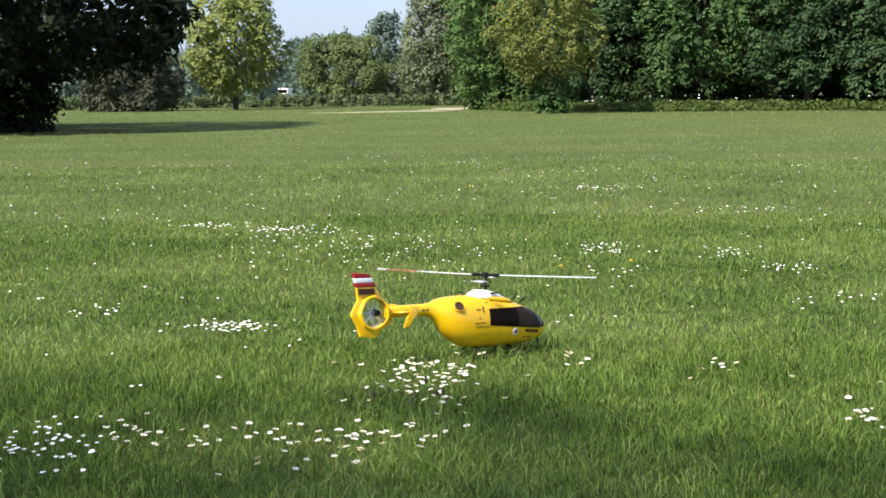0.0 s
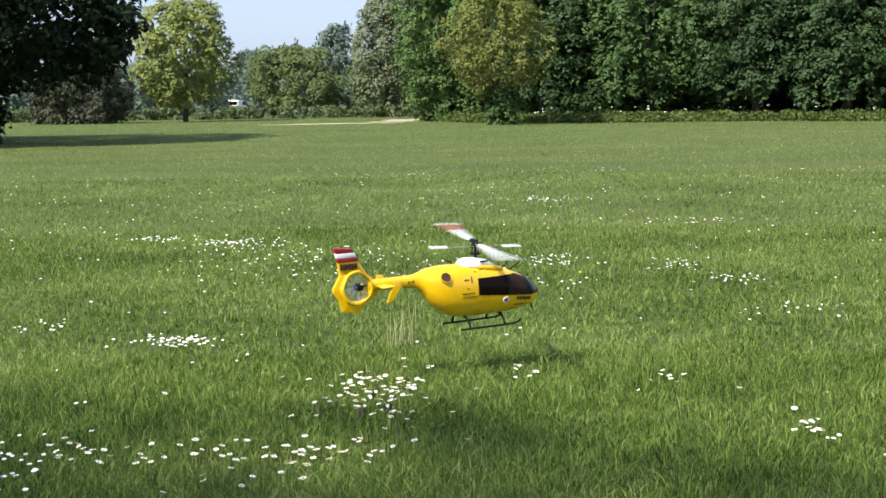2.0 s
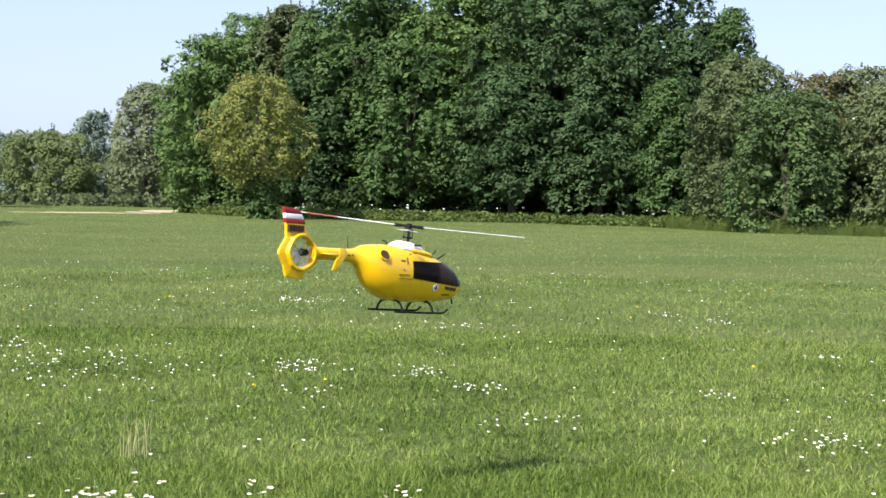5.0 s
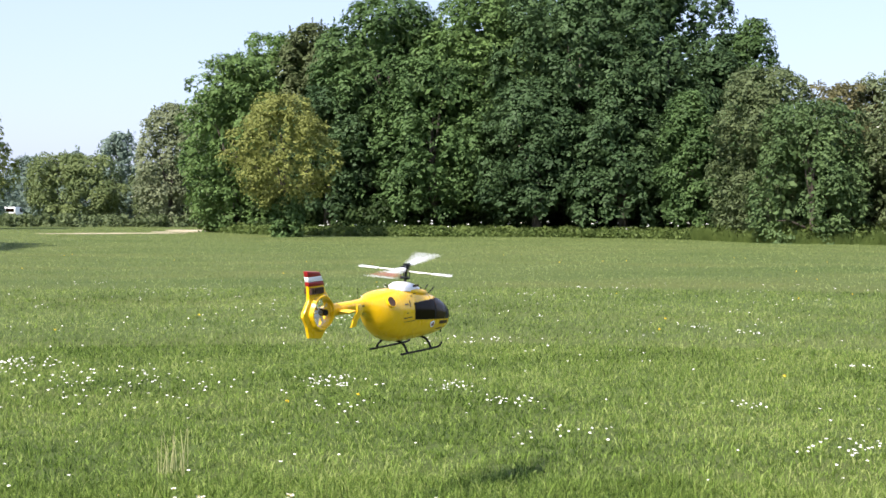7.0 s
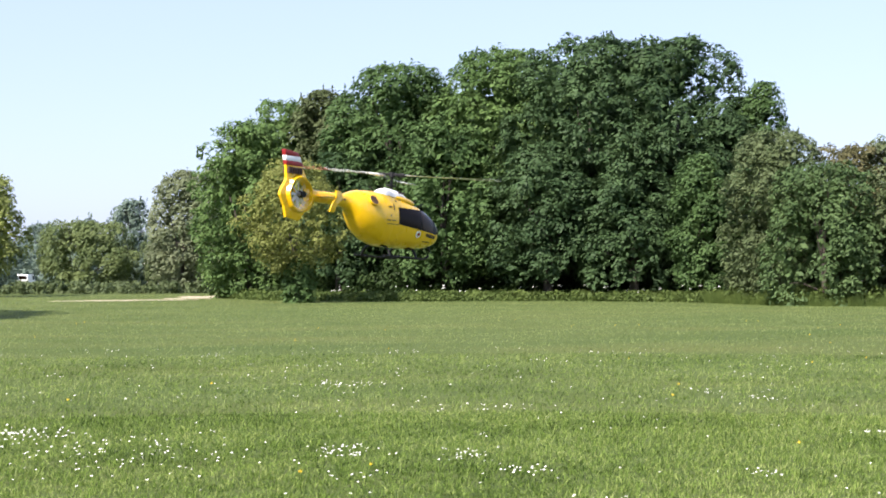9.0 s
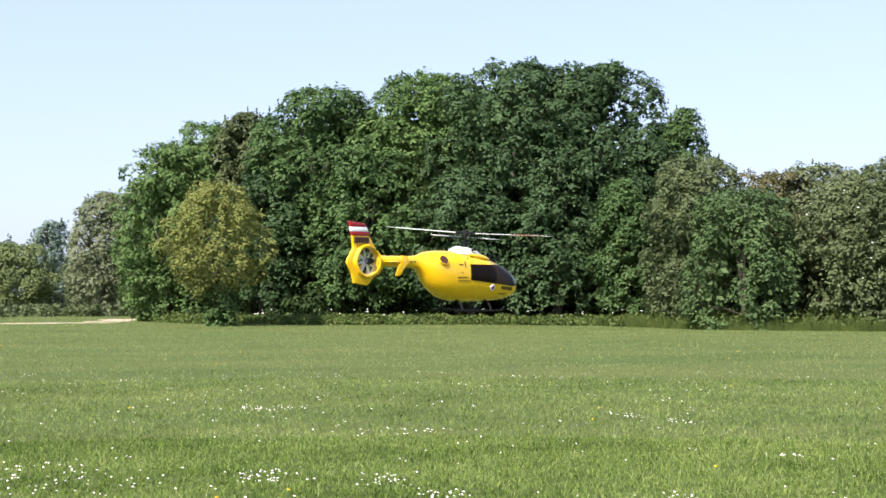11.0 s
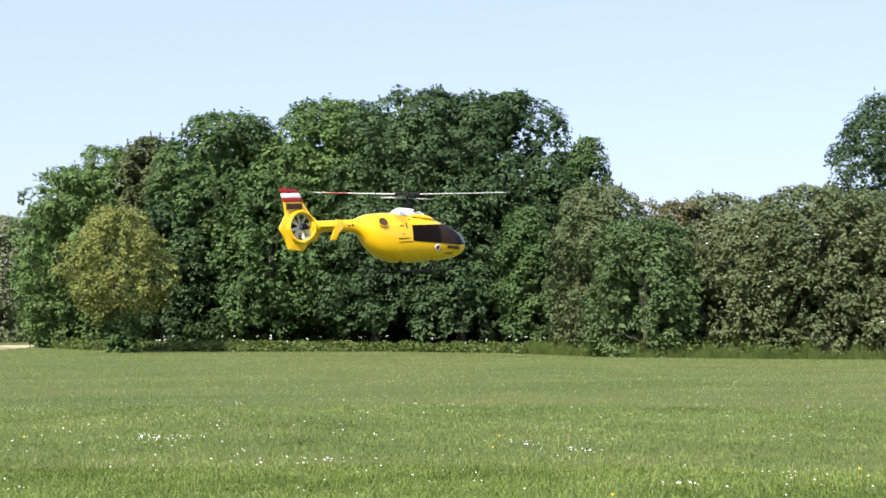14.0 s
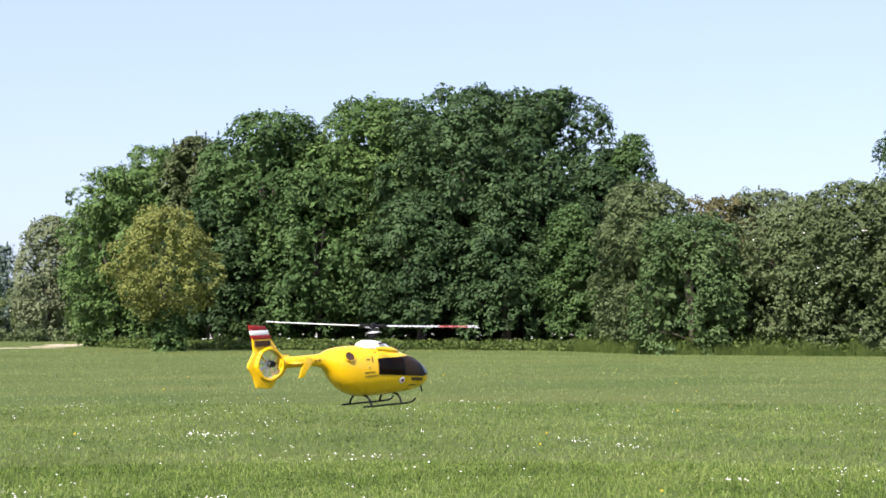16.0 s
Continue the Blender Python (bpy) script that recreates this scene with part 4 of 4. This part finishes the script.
FIN = [(-0.895, 0.044), (-0.79, 0.034), (-0.745, -0.05), (-0.70, -0.118), (-0.655, -0.152), (-0.645, -0.222), (-0.675, -0.262), (-0.72, -0.285),
       (-0.745, -0.318), (-0.762, -0.332), (-0.858, -0.318), (-0.876, -0.258), (-0.912, -0.200), (-0.910, -0.182), (-0.868, -0.112), (-0.880, -0.02)]
FAN = (-0.768, -0.186)
FAN_R = 0.079


def build_tail(root):
    cx, cz = FAN
    cor = sorted((math.atan2(z - cz, x - cx) % math.tau, math.hypot(x - cx, z - cz)) for x, z in FIN)
    angs = sorted({round(a, 5) for a, r in cor} | {round(k * math.tau / 72, 5) for k in range(72)})

    def edge(q):
        """Distance from the fan's axis to the fin's outline in the direction q."""
        for (a, r), (b, s) in zip(cor, cor[1:] + [(cor[0][0] + math.tau, cor[0][1])]):
            qq = q if q >= cor[0][0] else q + math.tau
            if a - 1e-4 <= qq <= b + 1e-4:
                ax, az, bx, bz = r * math.cos(a), r * math.sin(a), s * math.cos(b), s * math.sin(b)
                dx, dz = math.cos(qq), math.sin(qq)
                den = dx * (bz - az) - dz * (bx - ax)
                return (ax * (bz - az) - az * (bx - ax)) / den
        return cor[0][1]

    bm = bmesh.new()
    loops = []
    # rounded lip of the duct, web and outer edge, on both faces
    prof = [(0.0, 0.020), (0.06, 0.033), (0.22, 0.034), (0.40, 0.013), (0.8, 0.011), (0.97, 0.009), (1.0, 0.004)]
    prof = [(f, y) for f, y in prof] + [(f, -y) for f, y in reversed(prof)]
    for f, y in prof:
        ring = []
        for q in angs:
            r1 = edge(q)
            r = FAN_R + (r1 - FAN_R) * f
            if f in (0.06, 0.22):
                r = min(r, FAN_R + 0.004 + f * 0.05)
            if f == 0.40:
                r = min(r, FAN_R + 0.026)
            ring.append(bm.verts.new((cx + r * math.cos(q), y, cz + r * math.sin(q))))
        loops.append(ring)
    n = len(angs)
    for r0, r1 in zip(loops, loops[1:] + loops[:1]):
        for k in range(n):
            bm.faces.new((r0[k], r0[(k + 1) % n], r1[(k + 1) % n], r1[k]))
    fin = part("tail_fin", bm, M_PAINT, root, "yellow tail fin with a round fan duct")

    def across(z):
        """Front and back edge of the fin's upper part at height z."""
        back = -0.895 + 0.015 * (0.044 - z) / 0.064
        front = -0.79 + 0.045 * (0.034 - z) / 0.084
        return back, front
    for z1, z0, mat, lab in ((0.046, 0.014, M_RED, "dark red stripe"), (0.014, -0.014, M_WHITE, "white stripe"), (-0.014, -0.038, M_RED, "dark red stripe")):
        bm = bmesh.new()
        (b1, f1), (b0, f0) = across(z1), across(z0)
        t1 = -0.010 if z1 > 0.04 else 0
        plate(bm, [(b0 - 0.002, z0), (f0 + 0.002, z0 - 0.0), (f1 + 0.002, z1 + t1), (b1 - 0.002, z1)], -0.0145, 0.0145, 0.003)
        part("fin_stripe", bm, mat, fin, lab)
    for side in (1, -1):
        for k in range(6):
            x = -0.868 + 0.0180 * k
            bm = bmesh.new()
            block(bm, x, x + 0.0110, side * 0.013 - 0.0125, side * 0.013 + 0.0125, -0.080, -0.046)
            part("lettering_bar", bm, M_PRINT, fin, smooth=False)
    # stabiliser with end plates
    bm = bmesh.new()
    plate(bm, [(-0.655, -0.188), (-0.61, -0.182), (-0.565, -0.186), (-0.61, -0.192)], -0.112, 0.112, 0.002)
    stab = part("stabiliser", bm, M_PAINT, root, "yellow horizontal stabiliser")
    for side in (1, -1):
        bm = bmesh.new()
        plate(bm, [(-0.592, -0.150), (-0.548, -0.152), (-0.530, -0.188), (-0.578, -0.232), (-0.594, -0.270), (-0.634, -0.272), (-0.612, -0.215), (-0.582, -0.190)],
              -side * 0.112 - 0.004, -side * 0.112 + 0.004, 0.002)
        part("end_plate", bm, M_PAINT, stab)
    # fan bearing and struts
    bm = bmesh.new()
    m = Matrix.Translation((cx + 0.012, -0.012, cz)) @ pose(0, 0, 0, 90, 0, 0)
    bmesh.ops.create_cone(bm, cap_ends=True, segments=20, radius1=0.022, radius2=0.017, depth=0.05, matrix=m)
    part("fan_bearing", bm, M_BLACK, fin, "black fan gearbox")
    for q in (0, 130, 230):
        bm = bmesh.new()
        q = radians(q)
        tube(bm, [(cx, 0.012, cz), (cx + FAN_R * 1.04 * math.cos(q), 0.012, cz + FAN_R * 1.04 * math.sin(q))], 0.005, 7)
        part("fan_strut", bm, M_PAINT if q else M_BLACK, fin)
    return fin


def build_fan(root):
    bm = bmesh.new()
    bmesh.ops.create_cone(bm, cap_ends=True, segments=16, radius1=0.014, radius2=0.010, depth=0.03, matrix=pose(0, -0.012, 0, 90, 0, 0))
    fan = part("tail_fan", bm, M_METAL, root, "grey ducted tail fan")
    for k in range(8):
        q = k * math.tau / 8
        bm = bmesh.new()
        block(bm, 0.012, FAN_R - 0.005, -0.0015, 0.0015, -0.008, 0.008, 0.001)
        bmesh.ops.transform(bm, matrix=Matrix.Rotation(q, 4, "Y") @ Matrix.Rotation(0.6, 4, "X"), verts=bm.verts)
        part("fan_blade", bm, M_FAN, fan, smooth=False)
    return fan


def build_skids(root):
    gear = new("landing_gear")
    gear.parent = root
    for side in (1, -1):
        y = 0.112 * side
        bm = bmesh.new()
        tube(bm, [(-0.165, y, -0.480), (-0.1, y, -0.481), (0.12, y, -0.481), (0.19, y, -0.480), (0.215, y, -0.474), (0.235, y, -0.458)], 0.0062, 9)
        part("skid", bm, M_BLACK, gear, "black skid tube")
        for x in (-0.105, 0.125):
            bm = bmesh.new()
            tube(bm, [(x, 0.0, -0.418), (x, side * 0.045, -0.420), (x, side * 0.075, -0.428), (x, side * 0.096, -0.448), (x, y, -0.480)], 0.0068, 9)
            part("skid_leg", bm, M_BLACK, gear)
    return gear


BLADE_R = 0.655


def build_rotor(root):
    """Two-bladed head with a stabiliser bar; it turns about z through the origin."""
    bm = bmesh.new()
    bmesh.ops.create_cone(bm, cap_ends=True, segments=18, radius1=0.020, radius2=0.016, depth=0.030)
    block(bm, -0.060, 0.060, -0.010, 0.010, -0.008, 0.008, 0.002)
    rotor = part("main_rotor", bm, M_BLACK, root, "black two-bladed rotor head")
    for s in (1, -1):
        bm = bmesh.new()
        block(bm, 0.045, 0.085, -0.013, 0.013, -0.010, 0.010, 0.003)
        bmesh.ops.scale(bm, vec=(s, s, 1), verts=bm.verts)
        part("blade_grip", bm, M_BLACK, rotor)
        # aerofoil blade with a slight upward bend; one of the two is marked red outside
        marked = ((0.075, 0.41, M_BLADE, "blade"), (0.41, 0.59, M_PINK, "blade_band"), (0.59, BLADE_R, M_BLADE, "blade_tip"))
        for x0, x1, mat, name in marked if s == 1 else ((0.075, BLADE_R, M_BLADE, "blade"),):
            bm = bmesh.new()
            rings = []
            for k in range(7):
                x = x0 + (x1 - x0) * k / 6
                ch = 0.052 * min(1, (x - 0.04) / 0.07) * (0.75 if k == 6 and x1 == BLADE_R else 1)
                z = 0.010 * (x / BLADE_R) ** 1.5
                rings.append([bm.verts.new((s * x, s * (ch * (0.5 - u)), z + 0.0035 * v)) for u, v in
                              ((0, 0), (0.1, 0.8), (0.3, 1), (0.7, 0.5), (1, 0), (0.6, -0.5), (0.2, -0.8))])
            for r0, r1 in zip(rings, rings[1:]):
                for j in range(7):
                    bm.faces.new((r0[j], r0[(j + 1) % 7], r1[(j + 1) % 7], r1[j]))
            bm.faces.new(rings[0][::-1])
            bm.faces.new(rings[-1])
            part(name, bm, mat, rotor, "white rotor blade" if mat is M_BLADE else "red blade band")
        bm = bmesh.new()
        tube(bm, [(0, 0, -0.026), (0, s * 0.17, -0.026)], 0.0028, 6)
        bar = part("stabiliser_bar", bm, M_METAL, rotor, "steel bar")
        bm = bmesh.new()
        block(bm, -0.022, 0.022, min(s * 0.165, s * 0.275), max(s * 0.165, s * 0.275), -0.029, -0.023, 0.0025)
        part("paddle", bm, M_WHITE, bar, "white paddle")
    bm = bmesh.new()
    bmesh.ops.create_cone(bm, cap_ends=True, segments=20, radius1=0.030, radius2=0.030, depth=0.010, matrix=Matrix.Translation((0, 0, -0.066)))
    for q in range(4):
        c, s = math.cos(q * math.pi / 2 + 0.6), math.sin(q * math.pi / 2 + 0.6)
        tube(bm, [(0.028 * c, 0.028 * s, -0.066), (0.026 * c, 0.026 * s, -0.012)], 0.0024, 6)
    part("swashplate", bm, M_BLACK, rotor)
    return rotor


def build_rotorcraft():
    root = new("model_helicopter")
    tagged(root, "yellow radio-controlled model helicopter with black skids hovering low over the grass", "model helicopter")
    build_body(root)
    build_tail(root)
    build_skids(root)
    bm = bmesh.new()
    tube(bm, [(0, 0, -0.13), (0, 0, -0.004)], 0.007, 10)
    part("mast", bm, M_BLACK, root, "dark steel mast")
    return root, build_rotor(root), build_fan(root)


CRAFT = [  # seconds, place of the rotor head, bank, nose down, heading
        (0, 0.251, 8.639, 0.497, -4.1, 2.2, 31.9),
        (0.5, 0.269, 8.629, 0.504, 0.0, 1.3, 28.1),
        (1, 0.305, 8.713, 0.504, -3.3, 5.0, 17.2),
        (1.5, 0.407, 8.545, 0.636, 5.8, -6.5, 21.9),
        (2, 0.492, 8.475, 0.782, 2.2, -1.8, 26.2),
        (2.5, 0.744, 8.368, 0.956, 1.7, 5.0, 29.6),
        (3, 1.419, 8.310, 1.144, -1.7, 6.1, 28.4),
        (3.5, 2.287, 8.652, 1.413, 1.0, -12.7, 35.3),
        (4, 2.407, 8.739, 1.552, 5.6, -11.2, 31.0),
        (4.5, 1.983, 8.449, 1.402, 4.6, -2.1, 27.3),
        (5, 1.572, 8.225, 1.532, 0.1, 3.7, 32.5),
        (7.5, 1.274, 8.407, 1.358, 5.1, -3.8, 47.1),
        (8, 1.049, 8.242, 1.626, 1.2, 4.1, 49.8),
        (8.5, 1.001, 8.222, 2.026, 2.9, 0.5, 48.0),
        (9, 1.250, 8.458, 2.324, 1.7, 3.1, 41.4),
        (11.5, 2.590, 8.889, 2.095, 1.5, -2.9, 26.0),
        (12, 2.834, 8.711, 2.061, 0.3, -7.2, 32.3),
        (12.5, 2.844, 8.588, 2.122, 2.5, -2.0, 34.0),
        (13, 2.841, 8.706, 2.290, 4.9, -3.6, 33.8),
        (13.5, 2.700, 8.634, 2.432, -0.7, -1.0, 29.0),
        (14, 2.546, 8.737, 2.580, 1.2, -3.6, 18.2),
        (14.5, 2.259, 8.823, 2.625, 3.9, -0.9, 17.2),
        (15, 2.120, 8.882, 2.595, 6.5, -0.7, 18.9),
        (15.5, 2.017, 8.652, 2.367, -1.0, -0.2, 27.6),
        (16, 2.030, 8.826, 1.733, 1.4, -2.6, 25.1),
]
SPIN = [(0, 138), (0.5, -1012), (1, -1974), (1.5, -3154), (2, -4243), (2.5, -5313), (3, -6601), (3.5, -7849), (4, -8968), (4.5, -10005), (5, -11028), (7.5, -16788), (8, -17939), (8.5, -19182), (9, -20412), (11.5, -26502), (12, -27768), (12.5, -29016), (13, -30258), (13.5, -31410), (14, -32640), (14.5, -33858), (15, -35124), (15.5, -36272), (16, -37476)]


def motions():
    walk(craft, [(t, pose(x, y, z, a, b, c)) for t, x, y, z, a, b, c in CRAFT])
    turn = []
    for (t0, a0), (t1, a1) in zip(SPIN, SPIN[1:]):
        n = round((t1 - t0) * FPS)
        for k in range(n):
            turn.append((t0 + (t1 - t0) * k / n, pose(0, 0, 0, 0, 0, a0 + (a1 - a0) * k / n)))
    turn.append((SPIN[-1][0], pose(0, 0, 0, 0, 0, SPIN[-1][1])))
    tilt = pose(0, 0, 0, 2.3, 1.7, 0)
    walk(main_rotor, [(t, tilt @ m) for t, m in turn])
    walk(tail_fan, [(k / FPS, pose(FAN[0], 0, FAN[1], 0, (77 * k) % 360, 0)) for k in range(16 * FPS + 1)])


build_ground()
build_trees()
build_hedge()
build_verge()
build_shade_tree()
build_van()
craft, main_rotor, tail_fan = build_rotorcraft()
build_grass()
build_stalks()
build_daisies()
motions()
